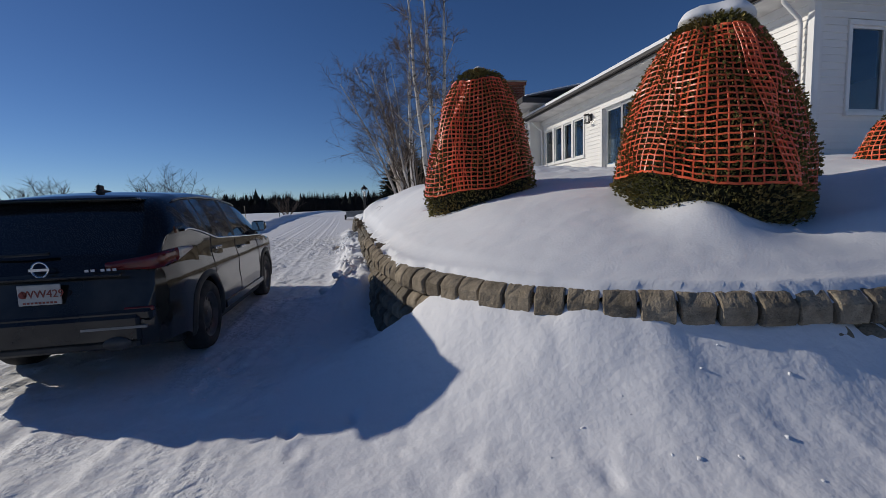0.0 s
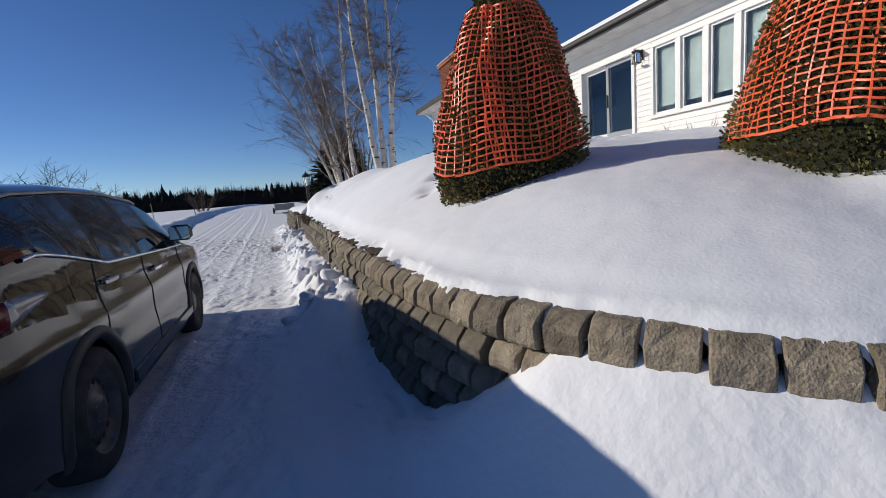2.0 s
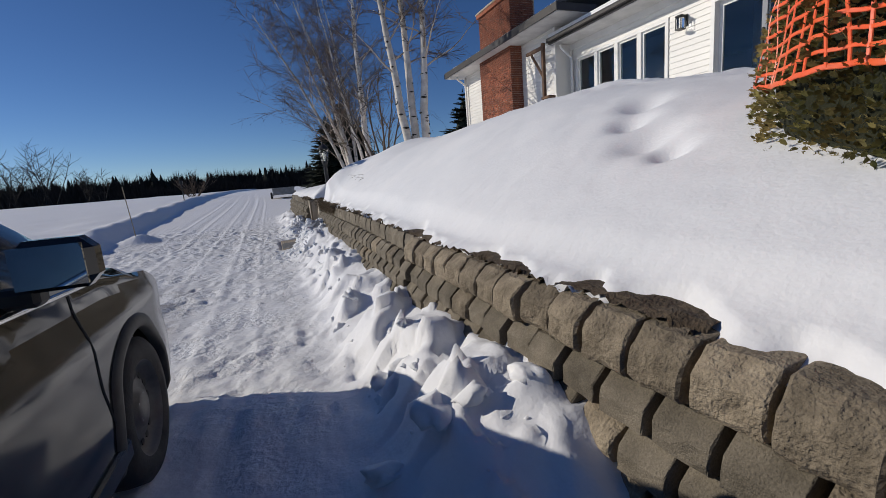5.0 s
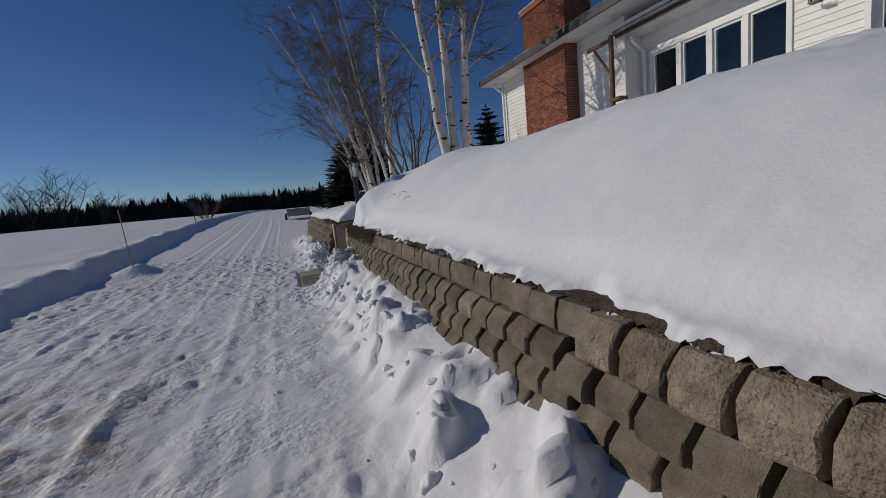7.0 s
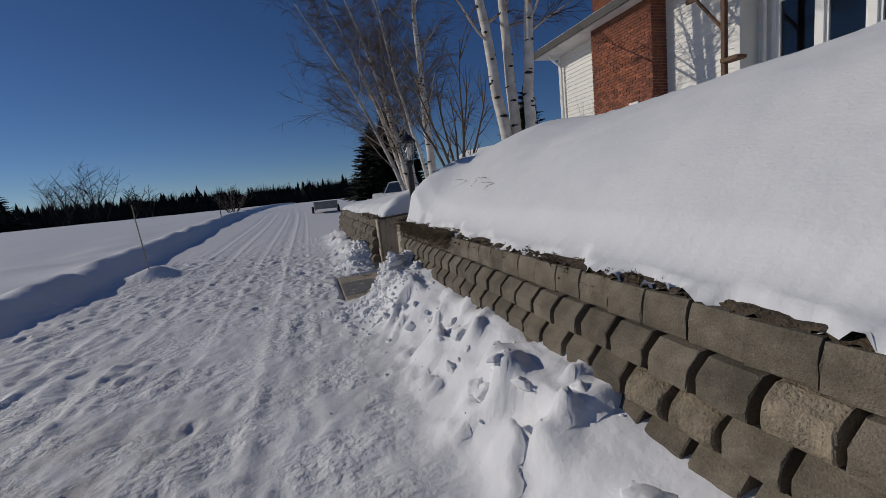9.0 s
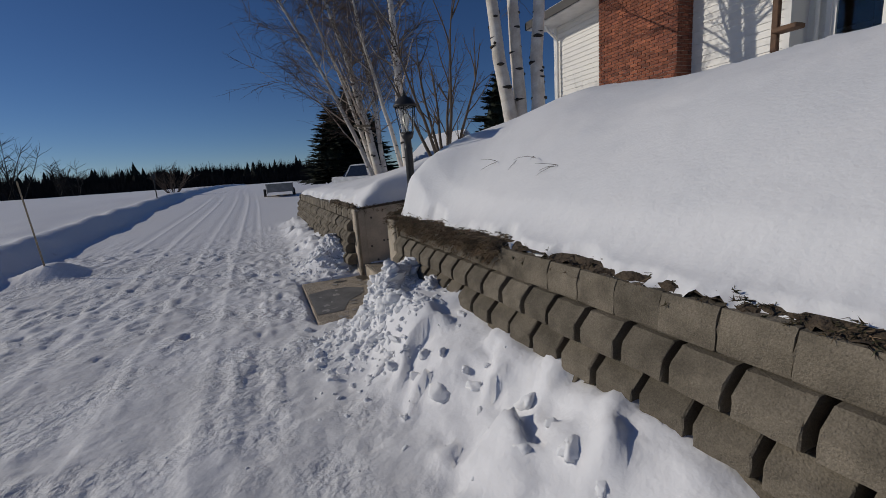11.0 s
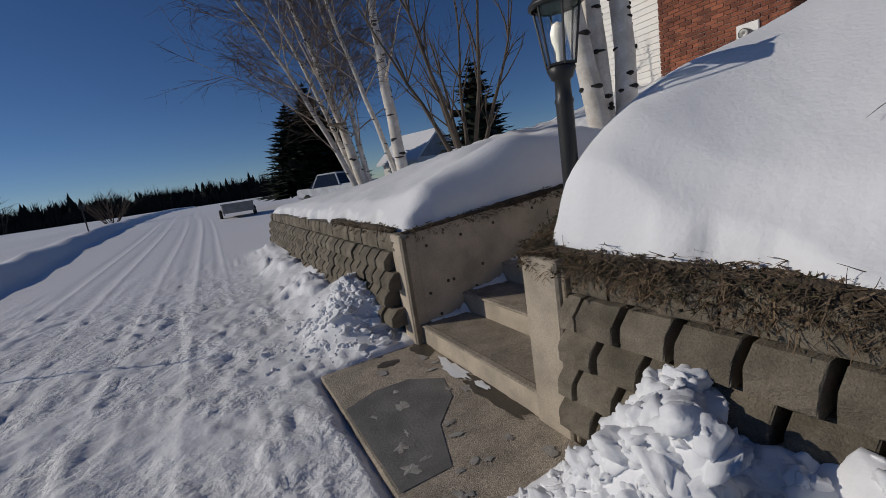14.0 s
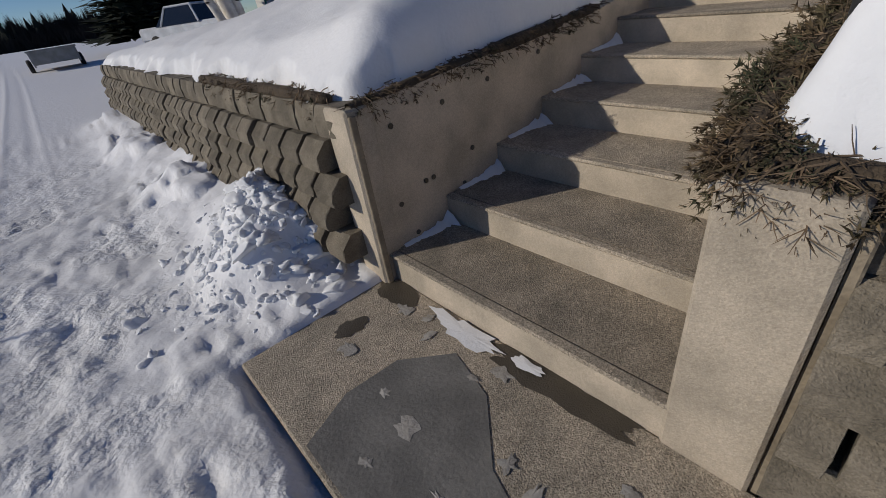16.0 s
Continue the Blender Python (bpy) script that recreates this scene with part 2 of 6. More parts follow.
class Tubes:
    """Collects bent, tapered tubes into one mesh."""

    def __init__(self):
        self.v, self.f = [], []

    def add(self, pts, radii, sides=6):
        pts = [Vector(p) for p in pts]
        base = len(self.v)
        ref = Vector((0.31, 0.85, 0.42))
        for i, p in enumerate(pts):
            d = (pts[min(i + 1, len(pts) - 1)] - pts[max(i - 1, 0)]).normalized()
            u = d.cross(ref).normalized()
            w = d.cross(u)
            for k in range(sides):
                a = 2 * math.pi * k / sides
                self.v.append(p + (u * math.cos(a) + w * math.sin(a)) * radii[i])
        for i in range(len(pts) - 1):
            for k in range(sides):
                a, b = base + i * sides + k, base + i * sides + (k + 1) % sides
                self.f.append((a, b, b + sides, a + sides))
        self.f.append(tuple(base + (len(pts) - 1) * sides + k for k in range(sides)))


def lattice(x, y, seed):
    """Random numbers on whole points of the plane."""
    h = (x.astype(np.int64) * 374761393 + y.astype(np.int64) * 668265263 + seed * 1442695041) & 0x7FFFFFFF
    h = ((h ^ (h >> 13)) * 1274126177) & 0x7FFFFFFF
    return ((h ^ (h >> 16)) & 0xFFFF) / 65535.0


def rough2(x, y, size, seed=0, octaves=3):
    """Soft random relief from -1 to 1 with bumps of that size."""
    x, y = np.asarray(x, float), np.asarray(y, float)
    out, amp, tot = np.zeros(np.broadcast(x, y).shape), 1.0, 0.0
    for o in range(octaves):
        u, v = x / size + 91.7 * o, y / size - 37.3 * o
        i, j = np.floor(u), np.floor(v)
        a, b = u - i, v - j
        a, b = a * a * (3 - 2 * a), b * b * (3 - 2 * b)
        n00, n10 = lattice(i, j, seed + o), lattice(i + 1, j, seed + o)
        n01, n11 = lattice(i, j + 1, seed + o), lattice(i + 1, j + 1, seed + o)
        out = out + amp * ((n00 * (1 - a) + n10 * a) * (1 - b) + (n01 * (1 - a) + n11 * a) * b)
        tot, amp, size = tot + amp, amp * 0.5, size / 2
    return 2 * out / tot - 1


def smooth(v, a, b):
    u = np.clip((np.asarray(v, float) - a) / (b - a), 0, 1)
    return u * u * (3 - 2 * u)


# ---- the plan: the line of the retaining wall's top edge, from the stairs to the south and round the corner ----
def bezier(u, p):
    return tuple((1 - u) ** 3 * p[0][i] + 3 * (1 - u) ** 2 * u * p[1][i] + 3 * (1 - u) * u * u * p[2][i] + u ** 3 * p[3][i] for i in (0, 1))


CORNER = ((0.30, 6.2), (0.40, 3.6), (1.2, 2.25), (3.8, 2.1))
line = [(0.14 + 0.16 * (16.1 - y) / 9.9, y) for y in np.arange(16.08, 6.2, -0.1)]
line += [bezier(u, CORNER) for u in np.linspace(0, 1, 80)]
line += [(x, 2.1 - 0.03 * (x - 3.8)) for x in np.arange(3.9, 9.0, 0.1)]
LINE = np.array(line)
NORTH = np.array([(0.02 - 0.12 * (y - 18.1) / 7.8, y) for y in np.arange(18.1, 25.9, 0.1)] + [(x, 25.9 + 0.12 * x) for x in np.arange(-0.1, 9.0, 0.1)])


def along(poly):
    seg = np.linalg.norm(np.diff(poly, axis=0), axis=1)
    return np.concatenate([[0], np.cumsum(seg)])


def from_line(x, y, poly):
    """Distance from a wall's edge, and how far along it the nearest point lies."""
    x, y = np.asarray(x, float), np.asarray(y, float)
    best = np.full(x.shape, 1e9)
    for k in range(len(poly)):
        best = np.minimum(best, (x - poly[k, 0]) ** 2 + (y - poly[k, 1]) ** 2)
    return np.sqrt(best)


def wall_x(y):
    """The wall's edge west of the hill where it runs along the drive."""
    y = np.asarray(y, float)
    south = np.interp(y, LINE[::-1][51:, 1], LINE[::-1][51:, 0])
    north = 0.02 - 0.12 * (y - 18.1) / 7.8
    return np.where(y < 17.2, south, north)


STAIR_S, STAIR_N, STAIR_E = 16.37, 17.94, 3.3


def inside(x, y):
    """Whether a place lies behind the wall, on the hill."""
    return (x > wall_x(y)) & (y > 2.1) & (y < 25.9 + 0.12 * x) & (x < 38)


def ground_z(x, y):
    """The snow-covered drive, its ploughed bank and the field."""
    x, y = np.asarray(x, float), np.asarray(y, float)
    z = 0.05 * smooth(y, 9, 16) + 0.0275 * np.clip(y - 19, 0, 26) + 0.008 * np.clip(y - 45, 0, 60)
    edge = -5.45 - 0.035 * np.clip(y - 20, 0, 60) + 0.35 * rough2(x * 0, y, 2.6, 5)
    bank = smooth(-x, -edge, -edge + 0.9)
    z = z + bank * (0.33 + 0.10 * rough2(x, y, 1.6, 7)) + 0.16 * np.exp(-((x - edge + 0.75) / 0.45) ** 2) * (1 + 0.6 * rough2(x, y, 0.9, 8))
    z = z + 0.28 * np.exp(-((x + 4.9) / 0.5) ** 2 - ((y - 21.3) / 0.35) ** 2)
    # field waves
    z = z + bank * 0.12 * rough2(x, y, 9, 9) * smooth(-x, 6, 12)
    # drive: lumps, wheel ruts and footprints
    drive = (1 - bank) * smooth(-x, -4.5, -3.5)
    bend = 0.25 * np.sin(y * 0.11) + 0.012 * np.clip(y - 12, 0, 40) ** 1.2
    for cx, w, dpt in ((-1.75, 0.13, 0.022), (-3.25, 0.13, 0.022), (-2.35, 0.10, 0.016), (-3.95, 0.12, 0.02), (-1.15, 0.07, 0.012)):
        z = z - drive * dpt * np.exp(-((x - cx + bend) / w) ** 2) * (0.6 + 0.4 * rough2(x, y, 0.7, 31))
        z = z + drive * 0.6 * dpt * np.exp(-((x - cx + bend - 1.7 * w) / (0.4 * w)) ** 2)
    near = smooth(-np.abs(x + 1), -7, -5) * smooth(-np.abs(y - 9), -18, -15)
    near = near * (1 - 0.6 * smooth(x, 0.2, 1.0) * smooth(y, 0.6, 1.6))
    z = z + near * (0.018 * rough2(x, y, 0.6, 11) + 0.018 * rough2(x, y * 0.7, 0.15, 12, 2) * smooth(rough2(x, y, 1.4, 17), -0.35, 0.35) + 0.010 * np.abs(rough2(x * 1.4, y * 0.6, 0.11, 13, 2)))
    # flakes of pressed snow, drawn out along the drive, with crisp edges
    worn = near * drive * (0.35 + 0.65 * smooth(rough2(x, y, 1.1, 64), -0.3, 0.25))
    z = z + worn * (0.017 * smooth(rough2(x, y * 0.42, 0.15, 61, 2), 0.02, 0.16) + 0.010 * smooth(rough2(x, y * 0.7, 0.085, 62, 1), 0.05, 0.3))
    # prints of boots
    cell = 0.34
    i, j = np.floor(x / cell), np.floor(y / cell)
    px, py = (i + 0.25 + 0.5 * lattice(i, j, 21)) * cell, (j + 0.25 + 0.5 * lattice(i, j, 22)) * cell
    hit = ((lattice(i, j, 23) > np.where(y < 1.3, 0.35, 0.80)) & (x > -1.3) & ((y < 1.8) | (x < 0.2)) | (lattice(i, j, 23) > 0.94)) * (0.35 + 0.65 * lattice(i, j, 24))
    print_ = np.sqrt(((x - px) / 0.055) ** 2 + ((y - py) / 0.095) ** 2)
    z = z - near * hit * (0.034 * np.exp(-print_ ** 3) - 0.012 * np.exp(-((print_ - 1.5) / 0.35) ** 2))
    # a broken ridge of ice between the wheel ruts
    z = z + 0.055 * np.exp(-((x + 2.42 + 0.03 * (y - 9)) / 0.06) ** 2) * smooth(y, 7.6, 8.2) * (1 - smooth(y, 11.5, 13.5)) * np.clip(0.75 + rough2(x * 0.3, y, 0.5, 33), 0, 1.3)
    # snow banked against the foot of the south wall
    d = from_line(x, y, LINE[90:])
    south = 1 - smooth(y, 3.7, 5.0)
    z = z + south * np.where(x > -1.6, (0.77 - 0.10 * np.clip(x - 2.0, 0, 4)) * np.exp(-(d / 0.55) ** 1.3), 0) * (1 + 0.18 * rough2(x, y, 0.8, 14))
    # windrow along the wall beside the drive
    off = wall_x(y) - x
    row = smooth(y, 6.2, 7.6) * (1 - smooth(y, 15.3, 15.9)) + 0.5 * smooth(y, 18.3, 18.6) * (1 - smooth(y, 25, 26.5))
    row = np.where(off > -0.5, row, 0)
    lump = 0.55 + 0.6 * rough2(x, y, 0.75, 15, 2) + 0.8 * smooth(rough2(x, y, 0.4, 16, 2), 0.0, 0.2) + 0.6 * smooth(rough2(x, y, 0.2, 18, 2), 0.05, 0.22) * smooth(rough2(x, y, 0.9, 19, 1), -0.3, 0.2)
    lump = np.clip(lump, 0.12, 3)
    z = z + row * (0.16 * np.exp(-((off - 0.50) / 0.22) ** 2) * lump + (0.40 + 0.06 * smooth(y, 10.5, 13)) * np.exp(-(np.clip(off, 0, 9) / 0.46) ** 2.5) * (0.80 + 0.25 * lump))
    # shovelled heaps beside the landing, a drift behind the car's nose
    z = z + 0.15 * np.exp(-((x + 0.30) / 0.38) ** 2 - ((y - 15.22) / 0.55) ** 2) * np.where(off > -0.4, 1, 0)
    z = z + 0.07 * np.exp(-((x + 0.02) / 0.30) ** 2 - ((y - 15.62) / 0.36) ** 2) * np.where(off > -0.4, 1, 0)
    z = z + 0.27 * np.exp(-((x + 0.26) / 0.36) ** 2 - ((y - 18.95) / 0.62) ** 2) * (1 + 0.35 * rough2(x, y, 0.22, 51, 2)) * np.where(off > -0.4, 1, 0)
    z = z + 0.22 * np.exp(-((x + 0.15) / 0.5) ** 2 - ((y - 7.0) / 0.7) ** 2)
    # the cleared landing and the space inside the wall
    pad = smooth(x, -0.95, -0.86) * smooth(y, 15.9, 16.15) * (1 - smooth(y, 17.93, 18.03))
    z = z * (1 - pad) - 0.02 * pad
    z = np.where(inside(x, y) & (off < -0.06), -0.4, z)
    return z


def edge_z(y):
    return np.interp(y, [2, 5, 9, 12, 16, 18, 26], [0.88, 0.90, 0.93, 1.0, 1.04, 1.06, 1.12])


def hill_z(x, y):
    """The snow-covered hill between wall and house."""
    x, y = np.asarray(x, float), np.asarray(y, float)
    dw = np.minimum(from_line(x, y, LINE), from_line(x, y, NORTH))
    sgn = np.where(inside(x, y), 1, -1)
    d = dw * sgn
    d = np.where((y > 15.5) & (y < 17.2), np.minimum(d, x - wall_x(y)), d)
    in_y = np.maximum(STAIR_S - 0.02 - y, y - STAIR_N - 0.02)
    ds = np.where(in_y > 0, np.hypot(np.maximum(in_y, 0), np.maximum(x - STAIR_E, 0) * 0 ), -np.minimum(-in_y, np.maximum(STAIR_E - x, 0)))
    ds = np.where(x > STAIR_E, np.hypot(np.maximum(x - STAIR_E, 0), np.maximum(in_y, 0)), ds)
    crest = np.interp(y, [2, 3.5, 5, 7, 10, 12, 14, 16.5, 19, 22, 26, 32], [1.28, 1.46, 1.67, 1.90, 2.31, 2.31, 2.22, 2.22, 2.08, 1.76, 1.42, 1.4])
    foot = np.interp(y, [4, 6, 11, 14, 18, 24], [1.8, 2.1, 2.25, 2.5, 2.62, 2.1])
    e = edge_z(y)
    rag = 0.095 * rough2(x, y, 0.34, 41, 2) + 0.055 * rough2(x, y, 0.15, 42, 1)
    rag = rag * np.interp(y, [3.0, 6.0], [0.25, 1.0])
    north = y > 17.2

    def soft_least(a, b, k):
        lo = np.minimum(a, b)
        return lo - k * np.log(np.exp(-(a - lo) / k) + np.exp(-(b - lo) / k))

    side = np.clip(ds, -1, 20) - np.where(north, 0.07, 0.06 + 0.04 * smooth(x, 0.7, 1.3) - 0.09 * np.exp(-((x - 0.3) / 0.25) ** 2))
    even = soft_least(d - np.interp(y, [3.2, 5.5, 10.5, 12.5, 17.0, 18.0], [0.06, 0.07, 0.06, 0.09, 0.10, 0.13]) - 0.05 * rough2(x, y, 0.7, 44, 1), side, 0.05)
    de = even + rag * np.where(north & (d > 0.4), 0.35, 1.0)
    run = soft_least(np.clip(d - 0.13, 0, 9), np.clip(side * np.where(north, 1.1, 4.5), 0, 30) + np.where(north, 0.12, 0.12), 0.15)
    u = np.clip(run / 3.2, 0, 1)
    p = np.where(north, u, 1 - (1 - u) ** 2)
    lipw = np.interp(y, [4, 9, 14, 16], [0.10, 0.14, 0.15, 0.13])
    lip = np.interp(y, [4, 8, 14, 19], [0.08, 0.09, 0.14, 0.18])
    z = e + (crest - e) * p * smooth(even, -0.05, 0.30) + lip * (1 - np.exp(-np.clip(even + 0.07, 0, 9) / lipw))
    # the broken rim: thin snow with steep little fronts
    z = np.minimum(z, e + 0.012 + 0.045 * smooth(de, 0, 0.06) + 1.1 * np.clip(de, 0, 9) + 12 * np.clip(de, 0, 9) ** 2)
    z = z + np.where(north, 0.05 * rough2(x, y, 0.9, 48, 2), 0) * smooth(de, 0, 0.4)
    back = smooth(x, 3.8, 6.6)
    z = z * (1 - back) + (foot + 0.08) * back
    z = z + 0.05 * rough2(x, y, 1.5, 43) * smooth(d, 0.3, 1.2) + 0.03 * rough2(x, y, 0.5, 45) * smooth(d, 2.0, 3.2) + 0.006 * rough2(x, y, 0.12, 46)
    z = z + 0.095 * rough2(x, y, 0.34, 47) * smooth(d, 2.1, 3.2) * smooth(y, 7, 8.5) * (1 - smooth(y, 21, 23))
    # the hill swells towards the stairs
    z = z + 0.15 * np.exp(-((x - 2.0) / 1.1) ** 2 - ((y - 15.5) / 0.7) ** 2)
    # snow heaped against the broad shrub
    z = z + 0.20 * np.exp(-((x - 3.15) / 0.38) ** 2 - ((y - 3.35) / 0.40) ** 2) + 0.12 * np.exp(-((x - 4.3) / 0.4) ** 2 - ((y - 2.9) / 0.3) ** 2)
    # the snow's steep shoulder beside the stairs
    z = z + np.where(north, 0.17 * (1 - np.exp(-np.clip(side, 0, 9) / 0.10)) * np.exp(-(side / 0.8) ** 2) * smooth(d, 0.05, 0.5), 0)
    # mound between the stairs and the birches
    z = z + 0.22 * np.exp(-((x - 1.7) / 0.6) ** 2 - ((y - 18.4) / 0.35) ** 2)
    z = z + 0.30 * np.exp(-((x - 2.75) / 0.55) ** 2 - ((y - 18.45) / 0.45) ** 2)
    # trodden hollows between the shrubs and the crest
    for hx, hy, r in ((1.5, 7.9, 0.18), (1.75, 8.3, 0.14), (1.35, 7.6, 0.10), (2.1, 8.5, 0.16)):
        z = z - 0.10 * np.exp(-((x - hx) ** 2 + (y - hy) ** 2) / r ** 2)
    z = np.where(de < 0, e + 0.012 + 0.9 * de, z)
    # snow heaped round the foot of the lamp post
    z = z + 0.35 * np.exp(-(np.clip(0.38 - x, 0, 9) / 0.32) ** 2 - (np.clip(x - 0.38, 0, 9) / 0.95) ** 2 - (np.clip(y - 16.10, 0, 9) / 0.24) ** 2 - (np.clip(16.10 - y, 0, 9) / 0.45) ** 2) * smooth(STAIR_S - 0.02 - y, 0.0, 0.12) * smooth(d, 0.04, 0.18)
    return np.maximum(z, e - 0.12), d, ds


# ---- the ground: one sheet to the horizon ----
def spaced(lo, hi, step, reach, grow):
    mid = list(np.arange(lo, hi + step / 2, step))
    s, a, b = step, [], []
    while len(a) == 0 or a[-1] > lo - reach:
        s *= grow
        a.append((a[-1] if a else lo) - s)
    s = step
    while len(b) == 0 or b[-1] < hi + reach:
        s *= grow
        b.append((b[-1] if b else hi) + s)
    return np.array(a[::-1] + mid + b)


def sheet(name, xs, ys, height, mat, keep=None):
    X, Y = np.meshgrid(xs, ys)
    Z = height(X, Y)
    n, m = len(xs), len(ys)
    verts = np.stack([X, Y, Z], -1).reshape(-1, 3)
    i = np.arange(n * m).reshape(m, n)
    f = np.stack([i[:-1, :-1], i[:-1, 1:], i[1:, 1:], i[1:, :-1]], -1).reshape(-1, 4)
    if keep is not None:
        k = keep(X, Y)
        kf = (k[:-1, :-1] & k[:-1, 1:] & k[1:, 1:] & k[1:, :-1]).reshape(-1)
        f = f[kf]
    me = bpy.data.meshes.new(name)
    me.vertices.add(len(verts))
    me.vertices.foreach_set("co", verts.astype(np.float32).ravel())
    me.loops.add(len(f) * 4)
    me.loops.foreach_set("vertex_index", f.astype(np.int32).ravel())
    me.polygons.add(len(f))
    me.polygons.foreach_set("loop_start", np.arange(0, len(f) * 4, 4, dtype=np.int32))
    me.polygons.foreach_set("use_smooth", np.ones(len(f), dtype=bool))
    me.materials.append(mat)
    me.update(calc_edges=True)
    return new(name, me)


def drive_snow():
    """Snow: clean on the field, packed and grey on the drive, with brown grit where wheels have worn it."""
    m = material("drive snow", (0.77, 0.765, 0.76), 0.6, second=(0.86, 0.86, 0.865), scale=1.1, fine=11, bump=0.95, bump_scale=16, vary=0.05, spec=0.25, depth=0.034)
    nt, n = m.node_tree, m.node_tree.nodes
    bsdf = n["Principled BSDF"]
    before = bsdf.inputs["Base Color"].links[0].from_socket
    pos = n.new("ShaderNodeNewGeometry")
    split = n.new("ShaderNodeSeparateXYZ")
    nt.links.new(pos.outputs["Position"], split.inputs[0])

    def span(socket, a, b):
        r = n.new("ShaderNodeMapRange")
        r.interpolation_type = "SMOOTHSTEP"
        r.inputs[1].default_value, r.inputs[2].default_value = a, b
        nt.links.new(socket, r.inputs[0])
        return r.outputs[0]

    def math2(op, a, b):
        k = n.new("ShaderNodeMath")
        k.operation = op
        for s, v in zip(k.inputs, (a, b)):
            if isinstance(v, (int, float)):
                s.default_value = v
            else:
                nt.links.new(v, s)
        return k.outputs[0]

    def blend(f, a, colour):
        k = n.new("ShaderNodeMix")
        k.data_type = "RGBA"
        nt.links.new(f, k.inputs[0])
        nt.links.new(a, k.inputs[6])
        k.inputs[7].default_value = (*colour, 1)
        return k.outputs[2]

    wob = n.new("ShaderNodeTexNoise")
    wob.inputs["Scale"].default_value, wob.inputs["Detail"].default_value = 1.6, 5
    nt.links.new(pos.outputs["Position"], wob.inputs["Vector"])
    clean = math2("MAXIMUM", span(split.outputs[0], -5.0, -5.6), span(math2("ADD", split.outputs[0], math2("MULTIPLY", wob.outputs[0], 0.6)), -0.65, -0.15))
    clean = math2("MAXIMUM", clean, span(split.outputs[2], 0.11, 0.2))
    c = blend(clean, before, (0.85, 0.85, 0.865))
    bump = bsdf.inputs["Normal"].links[0].from_node
    patchy = span(wob.outputs[0], 0.38, 0.62)
    nt.links.new(math2("ADD", math2("MULTIPLY", math2("MULTIPLY", patchy, math2("SUBTRACT", 1.0, clean)), 0.70), 0.26), bump.inputs["Strength"])
    grit = n.new("ShaderNodeTexNoise")
    grit.inputs["Scale"].default_value, grit.inputs["Detail"].default_value, grit.inputs["Roughness"].default_value = 2.2, 8, 0.7
    nt.links.new(pos.outputs["Position"], grit.inputs["Vector"])
    worn = math2("MULTIPLY", span(grit.outputs[0], 0.44, 0.58), math2("MULTIPLY", math2("MULTIPLY", span(split.outputs[1], 8.2, 9.6), span(split.outputs[1], 14.5, 11.0)), math2("MULTIPLY", span(split.outputs[0], -5.0, -4.2), span(split.outputs[0], -1.9, -2.5))))
    c = blend(math2("MULTIPLY", worn, 0.75), c, (0.25, 0.19, 0.13))
    old = span(grit.outputs[0], 0.62, 0.75)
    c = blend(math2("MULTIPLY", math2("MULTIPLY", old, 0.35), span(split.outputs[0], -0.9, -1.6)), c, (0.34, 0.31, 0.27))
    nt.links.new(c, bsdf.inputs["Base Color"])
    return m


XS, YS = spaced(-5.6, 4.6, 0.036, 2600, 1.13), spaced(-2.0, 23.0, 0.036, 2600, 1.13)
ground = sheet("ground", XS, YS, ground_z, drive_snow())
tagged(ground, "snow-covered drive and field with wheel ruts and footprints", "snow ground", kind="structure")

hill = sheet("snow_hill", np.concatenate([np.arange(-0.2, 0.89, 0.022), np.arange(0.9, 7.96, 0.05), 8.0 + np.cumsum(0.05 * 1.12 ** np.arange(40))]), np.concatenate([np.arange(1.9, 20.0, 0.031), np.arange(20.04, 30.0, 0.05)]), lambda x, y: hill_z(x, y)[0], SNOW,
             keep=lambda x, y: (lambda r: (r[1] > np.where(y < 5.5, -0.06, -0.01)) & (r[2] > np.where((x < 0.6) & (y < 17), -0.08, -0.03)))(hill_z(x, y)))
tagged(hill, "smooth deep snow on the hill above the retaining wall", "snow bank", kind="structure")


def soil_z(x, y):
    """Dark soil and moss lying on top of the wall's blocks, under the rim of the snow."""
    back = from_line(x, y, LINE) * np.where(inside(x, y), 1, -1)
    rim = back - 0.015 - 0.05 * rough2(x, y, 0.22, 71, 2) - 0.03 * rough2(x, y, 0.08, 72, 1)
    return edge_z(y) + np.where(rim > 0, 0.003 + 0.022 * smooth(rim, 0, 0.05) * (1 + 0.8 * rough2(x, y, 0.09, 73, 2)), -0.06)


soil = sheet("wall_top_soil", np.arange(0.06, 0.86, 0.022), np.arange(6.6, 16.1, 0.03), soil_z, EARTH, keep=lambda x, y: (from_line(x, y, LINE) < 0.34) & inside(x, y))
tagged(soil, "dark crumbly soil and moss on top of the wall", "soil", kind="structure")


